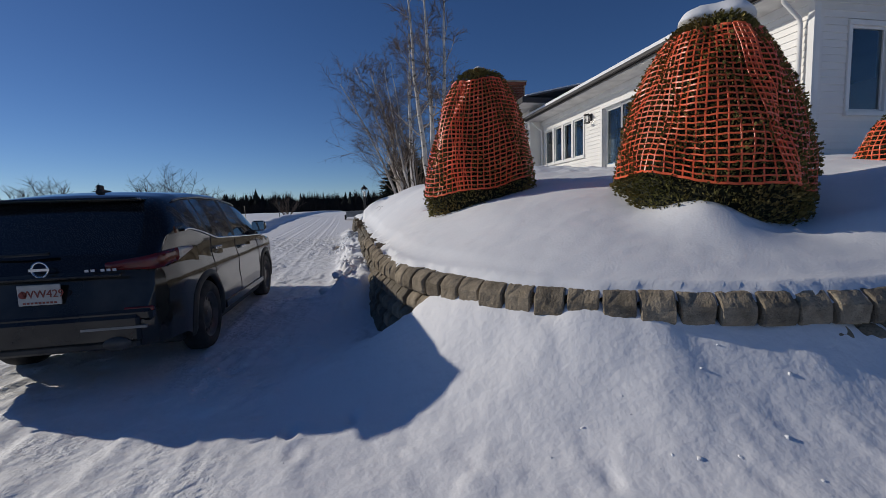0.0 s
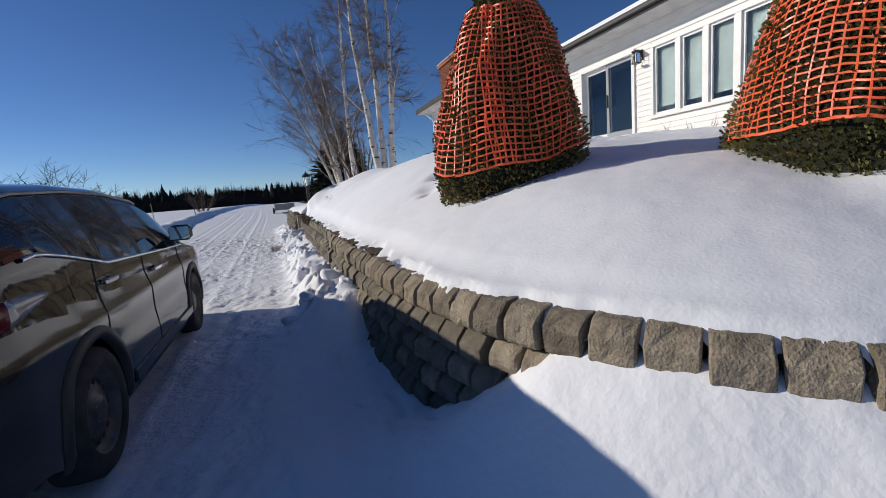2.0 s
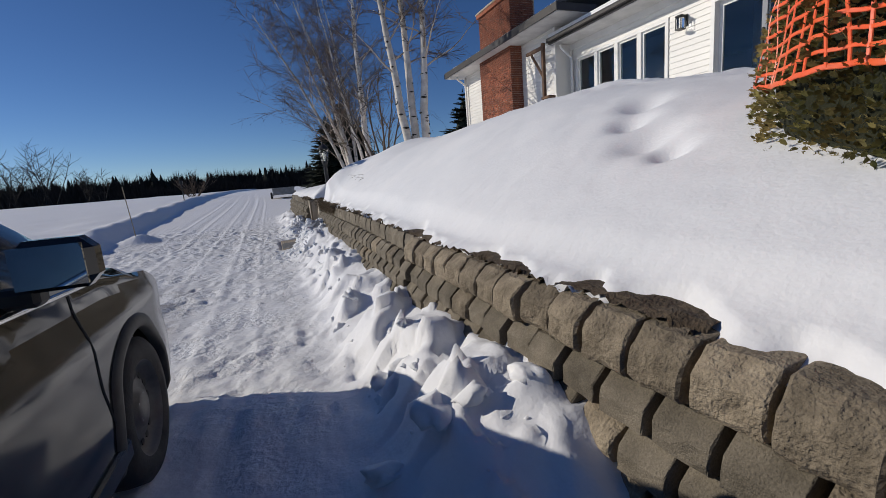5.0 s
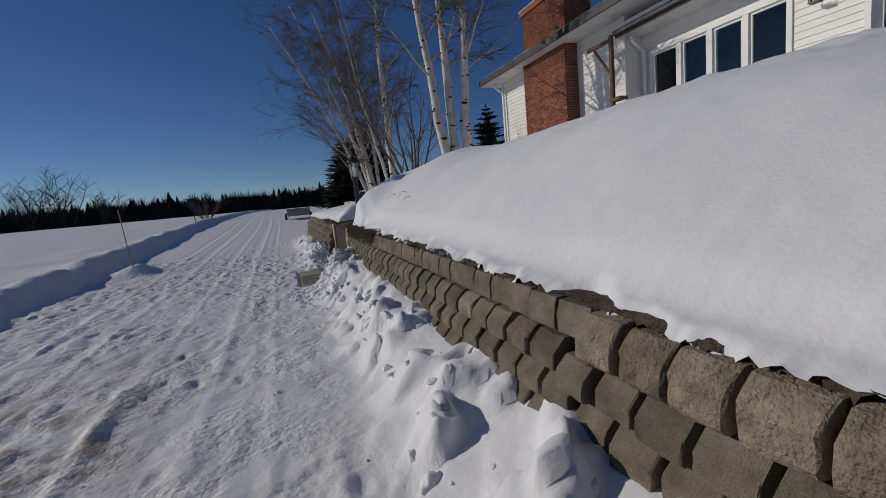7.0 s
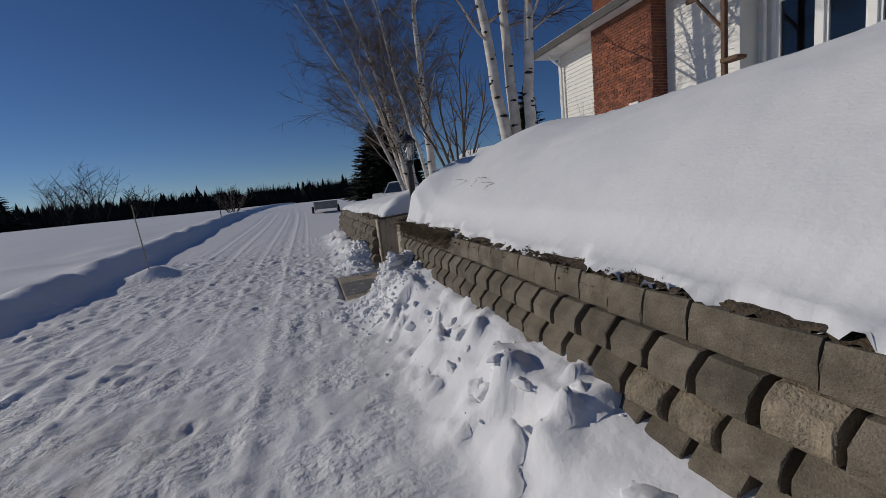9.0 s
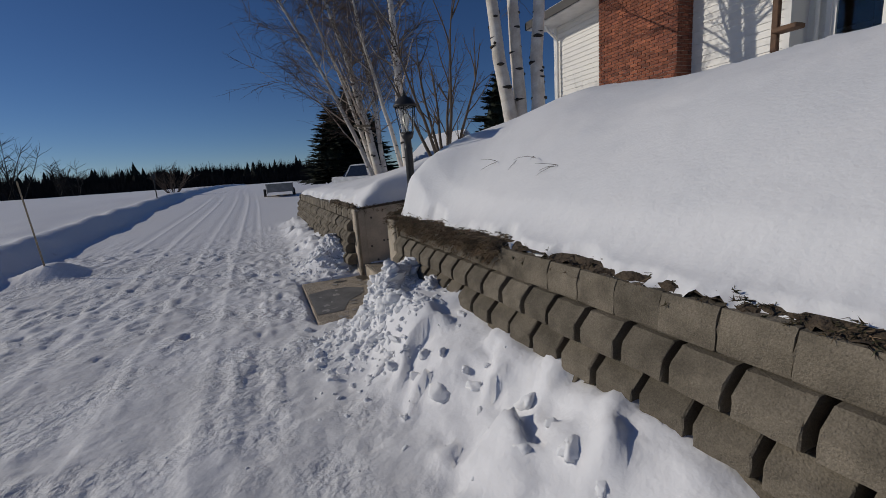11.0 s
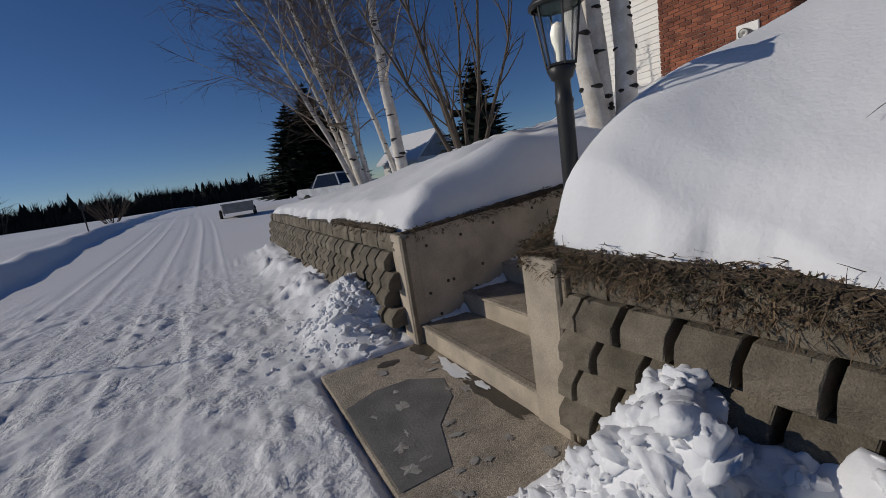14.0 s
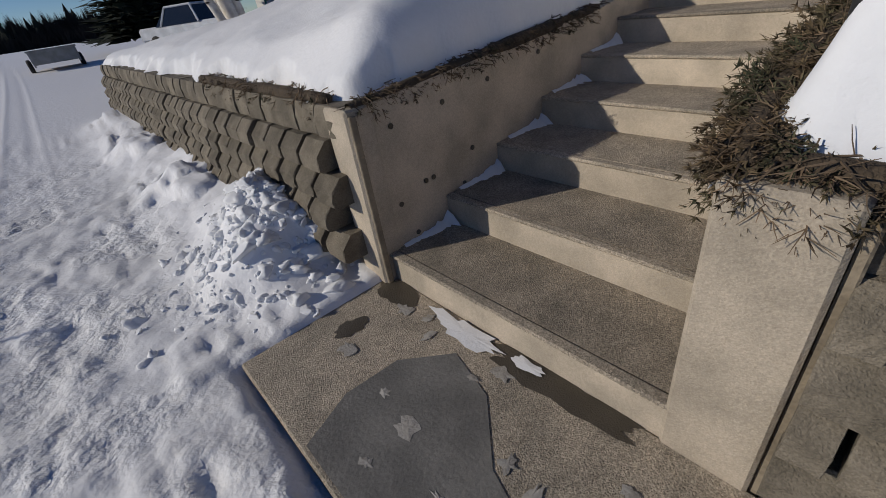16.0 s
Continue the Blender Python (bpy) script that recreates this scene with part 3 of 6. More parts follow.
# ---- retaining wall of cast concrete blocks ----
def block_mesh(name, length, height, depth, bulge, mat, seed, grain, capped=False):
    """A block with a rounded, weathered face: x along the wall, y outwards."""
    rnd = random.Random(seed)
    if capped:
        prof = [(-depth, 0), (bulge * 0.8, 0), (bulge, height * 0.06), (bulge * 1.0, height * 0.30), (bulge * 0.95, height * 0.56), (bulge * 0.5, height * 0.82), (bulge * -0.1, height), (-depth, height * 1.0)]
    else:
        prof = [(-depth, 0), (bulge * 0.78, 0), (bulge, height * 0.07), (bulge * 1.01, height * 0.30), (bulge * 0.99, height * 0.52), (bulge * 0.86, height * 0.62), (bulge * 0.22, height * 0.97), (-depth, height)]
    stations = [0, 0.025, 0.36, 0.64, 0.975, 1]
    vs, fs = [], []
    for i, s in enumerate(stations):
        end = 0.95 if i in (0, 5) else 1.0
        for y, z in prof:
            yy = y * end if y > 0 else y
            zz = height / 2 + (z - height / 2) * (0.985 if i in (0, 5) else 1.0)
            k = grain if y > 0 else 0
            vs.append((s * length + rnd.uniform(-k, k) * 0.6, yy + rnd.uniform(-k, k), zz + rnd.uniform(-k, k) * 0.6))
    n = len(prof)
    for i in range(5):
        for k in range(n - 1):
            a = i * n + k
            fs.append((a, a + n, a + n + 1, a + 1))
    fs.append(tuple(range(n)))
    fs.append(tuple(range(5 * n + n - 1, 5 * n - 1, -1)))
    me = bpy.data.meshes.new(name)
    me.from_pydata(vs, [], fs)
    me.materials.append(mat)
    me.polygons.foreach_set("use_smooth", [False for p in me.polygons])
    return me


def rugged_mesh(name, length, height, depth, bulge, mat, seed, amount):
    """A split-faced block with a sloping top edge, broken corners and a lumpy face."""
    prof = [(-depth, 0.0), (bulge * 0.2, 0.0), (bulge * 0.85, height * 0.03), (bulge, height * 0.14), (bulge * 1.02, height * 0.28), (bulge, height * 0.44), (bulge * 0.97, height * 0.60), (bulge * 0.78, height * 0.72), (bulge * 0.48, height * 0.84), (bulge * 0.12, height * 0.96), (-depth * 0.3, height), (-depth, height)]
    stations = [0.0, 0.04, 0.15, 0.28, 0.42, 0.56, 0.70, 0.84, 0.96, 1.0]
    vs, fs, n = [], [], len(prof)
    for i, s in enumerate(stations):
        end = 0.88 if i in (0, 9) else 1.0
        for k, (y, z) in enumerate(prof):
            p = Vector((s * length, y * end if y > 0 else y, height / 2 + (z - height / 2) * (0.97 if i in (0, 9) else 1)))
            if y > -depth * 0.5:
                q = Vector((p.x * 9 + seed * 7.3, p.y * 9, p.z * 9))
                push = amount * noise.noise(q) * 1.3 + amount * 0.6 * noise.noise(q * 2.7)
                p.y += push
                p.z += 0.5 * amount * noise.noise(q * 1.7 + Vector((5, 2, 9))) * (1 if 0 < k < n - 2 else 0.4)
                p.x += 0.4 * amount * noise.noise(q * 1.3 + Vector((1, 8, 3)))
            vs.append(p)
    for i in range(9):
        for k in range(n - 1):
            a = i * n + k
            fs.append((a, a + n, a + n + 1, a + 1))
    fs.append(tuple(range(n)))
    fs.append(tuple(range(9 * n + n - 1, 9 * n - 1, -1)))
    me = bpy.data.meshes.new(name)
    me.from_pydata(vs, [], fs)
    me.materials.append(mat)
    return me


PITCH = 0.238
ROUGH = [rugged_mesh("block", 0.217, 0.222, 0.24, 0.095, STONE, s, 0.015) for s in range(6)]
RUGGED = [rugged_mesh("block", 0.208, 0.178, 0.22, 0.09, STONE, 20 + s, 0.013) for s in range(4)]
LOGS = [block_mesh("block", 0.200, 0.170, 0.22, 0.09, LOGSTONE, 40 + s, 0.004) for s in range(4)]
CAPS = [block_mesh("cap_block", 0.235, 0.165, 0.22, 0.022, LOGSTONE, 60 + s, 0.004, True) for s in range(4)]


def lay(poly, wall, cap_from, first=0.0, last=None):
    """Lays courses of blocks along an edge that has the drive on its right-hand side."""
    dist = along(poly)
    total = last if last is not None else dist[-1]
    # earth seen in the gaps between the blocks
    inner = []
    for k in range(0, len(poly), 3):
        t = poly[min(k + 1, len(poly) - 1)] - poly[max(k - 1, 0)]
        t = t / np.linalg.norm(t)
        inner.append((poly[k][0] - t[1] * 0.10, poly[k][1] + t[0] * 0.10, float(edge_z(poly[k][1])) - 0.06))
    vs = [(x, y, z) for x, y, z in inner] + [(x, y, -0.2) for x, y, z in inner]
    n = len(inner)
    obj("earth_core", vs, [(i, i + 1, n + i + 1, n + i) for i in range(n - 1)], EARTH, wall)
    for course in range(5):
        s = first
        while s < total - PITCH * 0.6:
            k = np.searchsorted(dist, s)
            k = min(max(k, 1), len(poly) - 1)
            f = (s - dist[k - 1]) / (dist[k] - dist[k - 1])  # may run a little past the end
            p = poly[k - 1] * (1 - f) + poly[k] * f
            k2 = min(np.searchsorted(dist, s + PITCH), len(poly) - 1)
            t = (poly[k2] - p) / np.linalg.norm(poly[k2] - p)
            out = np.array([t[1], -t[0]])
            flat = cap_from(p)
            rnd = random.Random(int(s * 1000) + course * 77)
            e = float(edge_z(p[1]))
            if course == 0:
                mesh, z = (CAPS[rnd.randrange(4)], e - 0.165) if flat else (ROUGH[rnd.randrange(6)], e - 0.225)
            else:
                top = e - (0.165 if flat else 0.225)
                mesh, z = (LOGS[rnd.randrange(4)], top - 0.172 * course) if (rnd.random() < (1.1 if p[1] > 11.5 else 0.88 if p[1] > 8.8 else 0.7 if p[1] > 3.6 else 0.25)) else (RUGGED[rnd.randrange(4)], top - 0.172 * course - 0.006)
            short = course % 2 and s < first + 0.01
            push = 0.022 * course + rnd.uniform(-0.008, 0.008) * (1 if flat else 2)
            if z > -0.16:
                o = new("cap_block" if mesh in CAPS else "block", mesh)
                o.parent = wall
                o.matrix_basis = Matrix(((t[0], out[0], 0, p[0] + out[0] * push), (t[1], out[1], 0, p[1] + out[1] * push), (0, 0, 1, z), (0, 0, 0, 1))) @ pose(0, 0, 0, rnd.uniform(-1, 1), rnd.uniform(-1.2, 1.2), rnd.uniform(-1.5, 1.5) * (0.5 if flat else 2)) @ Matrix.Diagonal((0.47 if short else 1, 1, 1, 1))
            s += PITCH * (0.5 if short else 1)


def stairs():
    """Concrete stairs into the hill between two posts and two side walls."""
    st = thing("concrete_stairs", (0, 0, 0), "weathered concrete garden stairs rising into the snowy hill", "stairs", kind="structure")
    x, z, n = 0.077, 0.045, 7
    for k in range(n):
        rise, run = 0.178, 0.487
        bm = boxes(((x, STAIR_S - 0.03, z - 0.15), (x + run + 0.06, STAIR_N + 0.02, z + rise - 0.012)), bevel=0.008)
        part("step", bm, CONCRETE, st, "sunlit beige concrete step")
        bm = boxes(((x - 0.012, STAIR_S - 0.02, z + rise - 0.022), (x + 0.047, STAIR_N + 0.01, z + rise)), bevel=0.007)
        part("nosing", bm, EXPOSED, st)
        bm = boxes(((x + 0.052, STAIR_S - 0.02, z + rise - 0.04), (x + run + 0.02, STAIR_N + 0.01, z + rise - 0.003)))
        part("tread", bm, EXPOSED, st, "rough aggregate tread")
        x, z = x + run, z + rise
    for k in range(5):
        r = random.Random(90 + k)
        sx, sz, m = 0.077 + 0.487 * k, 0.045 + 0.178 * (k + 1), 16
        vs = []
        for i in range(m + 1):
            q = i / m
            wide = (0.025 + 0.06 * q * q) * r.uniform(0.5, 1.3)
            tall = (0.012 + 0.05 * q ** 3) * r.uniform(0.6, 1.3)
            px = sx + 0.10 + 0.37 * q
            vs += [(px, STAIR_N - wide, sz - 0.004), (px, STAIR_N - wide * 0.4, sz + tall * 0.75), (px, STAIR_N + 0.004, sz + tall)]
        obj("snow_remnant", vs, [(3 * i + j, 3 * i + j + 3, 3 * i + j + 4, 3 * i + j + 1) for i in range(m) for j in (0, 1)], SNOW, st, "snow left in the corner of a step", True)
    bm = boxes(((x, STAIR_S - 0.5, z - 0.3), (x + 2.2, STAIR_N + 0.5, z - 0.02)))
    part("top_landing", bm, EXPOSED, st)
    return st


stairs()


def side_wall(name, y0, y1, face, label, chamfer):
    w = thing(name, (0, 0, 0), label, "stair wall", kind="structure")
    e = float(edge_z((y0 + y1) / 2))
    bm = bmesh.new()
    pts = [(face + 0.02, -0.1), (3.4, -0.1), (3.4, e + 0.30), (2.2, e + 0.14), (face + 0.02, e - 0.01)]
    a = [bm.verts.new((x, y0 + 0.01, z)) for x, z in pts]
    b = [bm.verts.new((x, y1 - 0.01, z)) for x, z in pts]
    bm.faces.new(a), bm.faces.new(b[::-1])
    for i in range(5):
        j = (i + 1) % 5
        bm.faces.new((a[i], b[i], b[j], a[j]))
    part("side_panel", bm, CONCRETE, w, "smooth cast concrete with small form-tie holes")
    bm = boxes(((face, y0, -0.1), (face + 0.16, y1, e)), bevel=0.012)
    part("end_post", bm, CONCRETE, w, "beige concrete end post")
    if chamfer:
        bm = boxes(((face + 0.012, y0 - 0.016, -0.05), (face + 0.05, y0 + 0.004, e - 0.03)), bevel=0.004)
        part("edge_strip", bm, GREYWOOD, w)
        for hx, hz in ((0.25, 0.92), (0.62, 0.95), (1.0, 0.99), (0.22, 0.48), (0.42, 0.55), (0.48, 0.55), (0.82, 0.62), (1.5, 1.05), (0.3, 0.26), (0.72, 0.42)):
            v, f = lathe([(0.0, 0), (0.016, 0), (0.016, 0.004), (0.0, 0.004)], 10, "x")
            # raised dark disc, its colour giving the shade inside a hole
            o = obj("tie_hole", [(hx + b_, y0 + 0.007 - a_, hz + c_) for a_, b_, c_ in v], f, WETSHADE, w)
    return w


side_wall("side_wall_north", 17.94, 18.16, 0.0, "shaded concrete side wall of the stairs topped with snow", True)
side_wall("side_wall_south", 16.10, 16.37, 0.06, "sunlit concrete post and side wall beside the stairs", False)
bm = boxes(((0.085, 16.07, 0.0), (0.14, 16.098, 1.0)), bevel=0.006)
tagged(part("weathered_board", bm, GREYWOOD), "weathered grey board against the concrete stair post", "board")


def landing():
    p = thing("landing", (0, 0, 0), "cleared concrete landing, patched with mortar and wet along the step", "concrete slab", kind="structure")
    part("slab", boxes(((-0.87, 15.2, -0.12), (0.078, 18.0, 0.045)), bevel=0.01), EXPOSED, p)
    rnd = random.Random(4)

    def flat(name, cx, cy, rx, ry, z, mat, n=22, wob=0.25, seed=0, label=""):
        r = random.Random(seed)
        vs = [(cx, cy, z + 0.003)] + [(cx + rx * math.cos(a) * q, cy + ry * math.sin(a) * q, z) for a in [2 * math.pi * k / n for k in range(n)] for q in [1 + r.uniform(-wob, wob)]]
        obj(name, vs, [(0, 1 + k, 1 + (k + 1) % n) for k in range(n)], mat, p, label)

    vs = [(-0.845, 16.35, 0.049), (-0.845, 17.32, 0.049), (-0.60, 17.42, 0.049), (-0.33, 17.40, 0.049), (-0.12, 17.22, 0.049), (-0.20, 16.95, 0.049), (-0.42, 16.72, 0.049), (-0.55, 16.35, 0.049)]
    obj("mortar_patch", vs, [tuple(range(7, -1, -1))], PATCH, p, "smooth grey mortar patch")
    flat("damp_patch", 0.0, 17.82, 0.10, 0.15, 0.0485, WETSHADE, seed=2)
    flat("damp_patch", 0.015, 16.75, 0.07, 0.36, 0.0485, WETSHADE, seed=5)
    flat("damp_patch", -0.35, 17.78, 0.09, 0.06, 0.0485, WETSHADE, seed=6)
    for k in range(24):
        flat("ice_patch", rnd.uniform(-0.75, 0.0), rnd.uniform(15.95, 17.75), rnd.uniform(0.012, 0.05), rnd.uniform(0.012, 0.055), 0.0505, OLDICE, 14, 0.5, 30 + k, "thin crust of old ice")
    flat("snow_remnant", 0.0, 17.28, 0.06, 0.24, 0.056, SNOW, 24, 0.3, 71, "strip of snow left along the step")
    flat("snow_remnant", 0.03, 16.92, 0.03, 0.08, 0.056, SNOW, 20, 0.3, 72)


landing()


# ---- the house: a long white bungalow with a brick chimney ----
def boards(parent, plane, a, b, z0, z1, holes, out, mat=SIDING, step=0.118, axis="y"):
    """Lapped boards on a wall, cut round its openings."""
    cache = {}
    z = z0
    while z < z1 - 0.02:
        cuts = sorted((h[0], h[1]) for h in holes if h[2] < z + step * 0.6 and h[3] > z + step * 0.4)
        spans, at = [], a
        for c0, c1 in cuts:
            if c0 > at + 0.03:
                spans.append((at, c0))
            at = max(at, c1)
        if b > at + 0.03:
            spans.append((at, b))
        for s0, s1 in spans:
            key = round(s1 - s0, 3)
            if key not in cache:
                vs = [(q, 0.0 if r == 3 else dd, h) for q in (0, key) for r, (dd, h) in enumerate(((-0.004, 0), (0.022, 0.0), (0.006, step + 0.006), (-0.004, step + 0.006)))]
                fs = [(0, 4, 5, 1), (1, 5, 6, 2), (2, 6, 7, 3), (3, 7, 4, 0), (0, 1, 2, 3), (7, 6, 5, 4)]
                me = bpy.data.meshes.new("siding_board")
                me.from_pydata(vs, [], fs)
                me.materials.append(mat)
                cache[key] = me
            o = new("siding_board", cache[key])
            o.parent = parent
            if axis == "y":
                o.matrix_basis = Matrix(((0, -1, 0, plane), (1, 0, 0, s0), (0, 0, 1, z), (0, 0, 0, 1)))
            else:
                o.matrix_basis = Matrix(((1, 0, 0, s0), (0, -1, 0, plane), (0, 0, 1, z), (0, 0, 0, 1)))
        z += step


def window(name, plane, y0, y1, z0, z1, n, label, blind, axis="y"):
    """A row of casements in one white frame; built facing west or south."""
    w = thing(name, (0, 0, 0), label, "window", kind="structure")

    def bx(lo, hi, bevel=0.0):
        if axis == "y":
            return boxes(((plane + lo[1], lo[0], lo[2]), (plane + hi[1], hi[0], hi[2])), bevel=bevel)
        return boxes(((lo[0], plane + lo[1], lo[2]), (hi[0], plane + hi[1], hi[2])), bevel=bevel)

    fr = 0.075
    part("window_frame", bx((y0 - fr, -0.045, z1), (y1 + fr, 0.12, z1 + fr), 0.006), TRIM, w)
    part("window_sill", bx((y0 - fr - 0.02, -0.075, z0 - fr), (y1 + fr + 0.02, 0.12, z0), 0.006), TRIM, w)
    pw = (y1 - y0) / n
    for k in range(n + 1):
        c = y0 + k * pw
        half = 0.06 if 0 < k < n else fr / 2
        mid = c if 0 < k < n else (c - fr / 2 if k == 0 else c + fr / 2)
        part("mullion", bx((mid - half, -0.044, z0), (mid + half, 0.12, z1), 0.005), TRIM, w)
    for k in range(n):
        a, b = y0 + k * pw + (0.06 if k else 0), y0 + (k + 1) * pw - (0.06 if k < n - 1 else 0)
        for lo, hi in (((a, 0, z0), (a + 0.045, 0.05, z1)), ((b - 0.045, 0, z0), (b, 0.05, z1)), ((a + 0.045, 0, z0), (b - 0.045, 0.05, z0 + 0.045)), ((a + 0.045, 0, z1 - 0.045), (b - 0.045, 0.05, z1))):
            part("sash", bx(lo, hi), TRIM, w)
        g = part("pane", bx((a + 0.04, 0.022, z0 + 0.04), (b - 0.04, 0.028, z1 - 0.04)), WINDOW, w)
        g.visible_shadow = False
        if blind:
            part("blind", bx((a + 0.02, 0.10, z0 + 0.16), (b - 0.02, 0.106, z1)), BLIND, w, "pale pulled blind")
    # dark panel in place of the unlit room behind the panes
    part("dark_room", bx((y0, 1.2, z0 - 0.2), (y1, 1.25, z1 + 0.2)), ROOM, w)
    return w


def house():
    h = thing("house", (0, 0, 0), "long white-sided bungalow with brick chimney and snowy low roof", "house", kind="structure")
    main = [(9.55 - 2.6, 9.55, 2.72, 4.30), (9.99, 11.86, 2.42, 4.36), (12.82, 15.82, 2.95, 4.36)]
    # core walls with real openings
    bm = bmesh.new()
    y = 5.8
    for a, b, z0, z1 in main:
        box(bm, (7.42, y, 1.3), (7.6, a, 4.75))
        box(bm, (7.42, a, 1.3), (7.6, b, z0))
        box(bm, (7.42, a, z1), (7.6, b, 4.75))
        y = b
    box(bm, (7.42, y, 1.3), (7.6, 16.25, 4.75))
    part("wall", bm, SIDING, h)
    part("wall", boxes(((7.42, 5.82, 1.3), (8.1, 6.0, 4.75)), ((8.1, 5.82, 1.3), (9.9, 6.0, 2.8)), ((8.1, 5.82, 4.36), (9.9, 6.0, 4.75)), ((9.9, 5.82, 1.3), (14.6, 6.0, 4.75))), SIDING, h)
    part("wall", boxes(((6.92, 16.2, 1.8), (7.1, 21.95, 5.25)), ((7.1, 21.8, 1.8), (14, 21.95, 5.25)), ((6.92, 16.05, 1.8), (7.42, 16.2, 5.25)), ((14.4, 6.0, 1.3), (14.6, 21.9, 5.0))), SIDING, h)
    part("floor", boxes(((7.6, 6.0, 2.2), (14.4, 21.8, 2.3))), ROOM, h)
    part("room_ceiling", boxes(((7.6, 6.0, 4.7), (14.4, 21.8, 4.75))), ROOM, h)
    # roofs with snow
    def slab(name, pts, z_off, th, mat, label=""):
        bm = bmesh.new()
        a = [bm.verts.new((x, y, z + z_off)) for x, y, z in pts]
        b = [bm.verts.new((x, y, z + z_off + th)) for x, y, z in pts]
        bm.faces.new(a[::-1]), bm.faces.new(b)
        for i in range(4):
            j = (i + 1) % 4
            bm.faces.new((a[i], a[j], b[j], b[i]))
        part(name, bm, mat, h, label)

    slab("roof", [(6.78, 5.3, 4.90), (11.2, 5.3, 6.0), (11.2, 16.3, 6.0), (6.78, 16.3, 4.90)], 0, 0.05, SHINGLE)
    slab("roof", [(11.2, 5.3, 6.0), (15.2, 5.3, 4.9), (15.2, 22.2, 4.9), (11.2, 22.2, 6.0)], 0, 0.05, SHINGLE)
    slab("roof_snow", [(6.86, 5.34, 4.93), (11.2, 5.34, 6.02), (11.2, 16.3, 6.02), (6.86, 16.3, 4.93)], 0.03, 0.11, SNOW, "even layer of snow on the roof")
    slab("roof", [(6.18, 15.0, 5.38), (11.2, 15.0, 6.45), (11.2, 22.28, 6.45), (6.18, 22.28, 5.38)], 0, 0.05, SHINGLE)
    slab("roof_snow", [(6.34, 15.05, 5.43), (11.2, 15.05, 6.47), (11.2, 22.2, 6.47), (6.34, 22.2, 5.43)], 0.02, 0.07, SNOW, "thin snow melting off the roof edge")
    part("fascia", boxes(((6.76, 5.3, 4.76), (6.80, 16.2, 4.92))), FASCIA, h, "dark brown eave board")
    part("fascia", boxes(((6.16, 15.0, 5.22), (6.20, 22.3, 5.40)), ((6.16, 22.26, 5.22), (14, 22.3, 5.40)), ((6.16, 14.98, 5.22), (7.4, 15.02, 5.40))), FASCIA, h, "dark brown eave board")
    part("gutter", boxes(((6.68, 5.3, 4.80), (6.758, 16.2, 4.90)), bevel=0.02), FASCIA, h)
    part("soffit", boxes(((6.80, 5.3, 4.74), (7.42, 16.2, 4.765))), SOFFIT, h)
    part("soffit", boxes(((6.20, 15.02, 5.20), (6.92, 22.26, 5.225)), ((6.92, 15.02, 5.20), (7.5, 16.05, 5.225)), ((6.92, 21.95, 5.20), (14, 22.26, 5.225))), SOFFIT, h)
    part("fascia", boxes(((6.78, 5.28, 4.74), (14.5, 5.32, 4.92))), TRIM, h)
    # frieze and corner boards
    part("frieze_board", boxes(((7.38, 5.8, 4.58), (7.42, 16.1, 4.74))), TRIM, h)
    for lo, hi in (((7.37, 5.77, 1.9), (7.42, 5.87, 4.58)), ((7.42, 5.77, 1.9), (7.50, 5.82, 4.58)), ((7.37, 15.95, 2.2), (7.42, 16.05, 4.58)), ((6.87, 21.87, 2.0), (6.92, 21.97, 5.2)), ((6.87, 16.03, 2.0), (6.92, 16.13, 5.2))):
        part("corner_board", boxes((lo, hi)), TRIM, h)
    for dx, dy, top in ((7.30, 5.95, 4.72), (6.80, 21.75, 5.2), (7.30, 15.9, 4.72)):
        t = Tubes()
        t.add([(dx - 0.35, dy, top - 0.02), (dx - 0.33, dy, top - 0.10), (dx, dy, top - 0.34), (dx + 0.02, dy, top - 0.45), (dx + 0.02, dy, 1.9)], [0.035] * 5, 8)
        obj("downspout", t.v, t.f, TRIM, h, "white downspout", True)
    part("foundation", boxes(((6.90, 16.2, 1.6), (6.94, 17.7, 2.42)), ((6.88, 19.9, 1.6), (6.94, 21.95, 2.42))), CONCRETE, h)
    return h, main


HOUSE, OPENINGS = house()
window("window_1", 7.42, 12.90, 15.74, 3.03, 4.28, 4, "row of four dark casement windows in white frames", False)
window("window_2", 7.42, 7.03, 9.47, 2.80, 4.22, 4, "row of casement windows with pale blinds in white frames", True)
window("window_3", 5.82, 8.18, 9.82, 2.88, 4.28, 2, "two tall casements in the shaded south wall", False, axis="x")


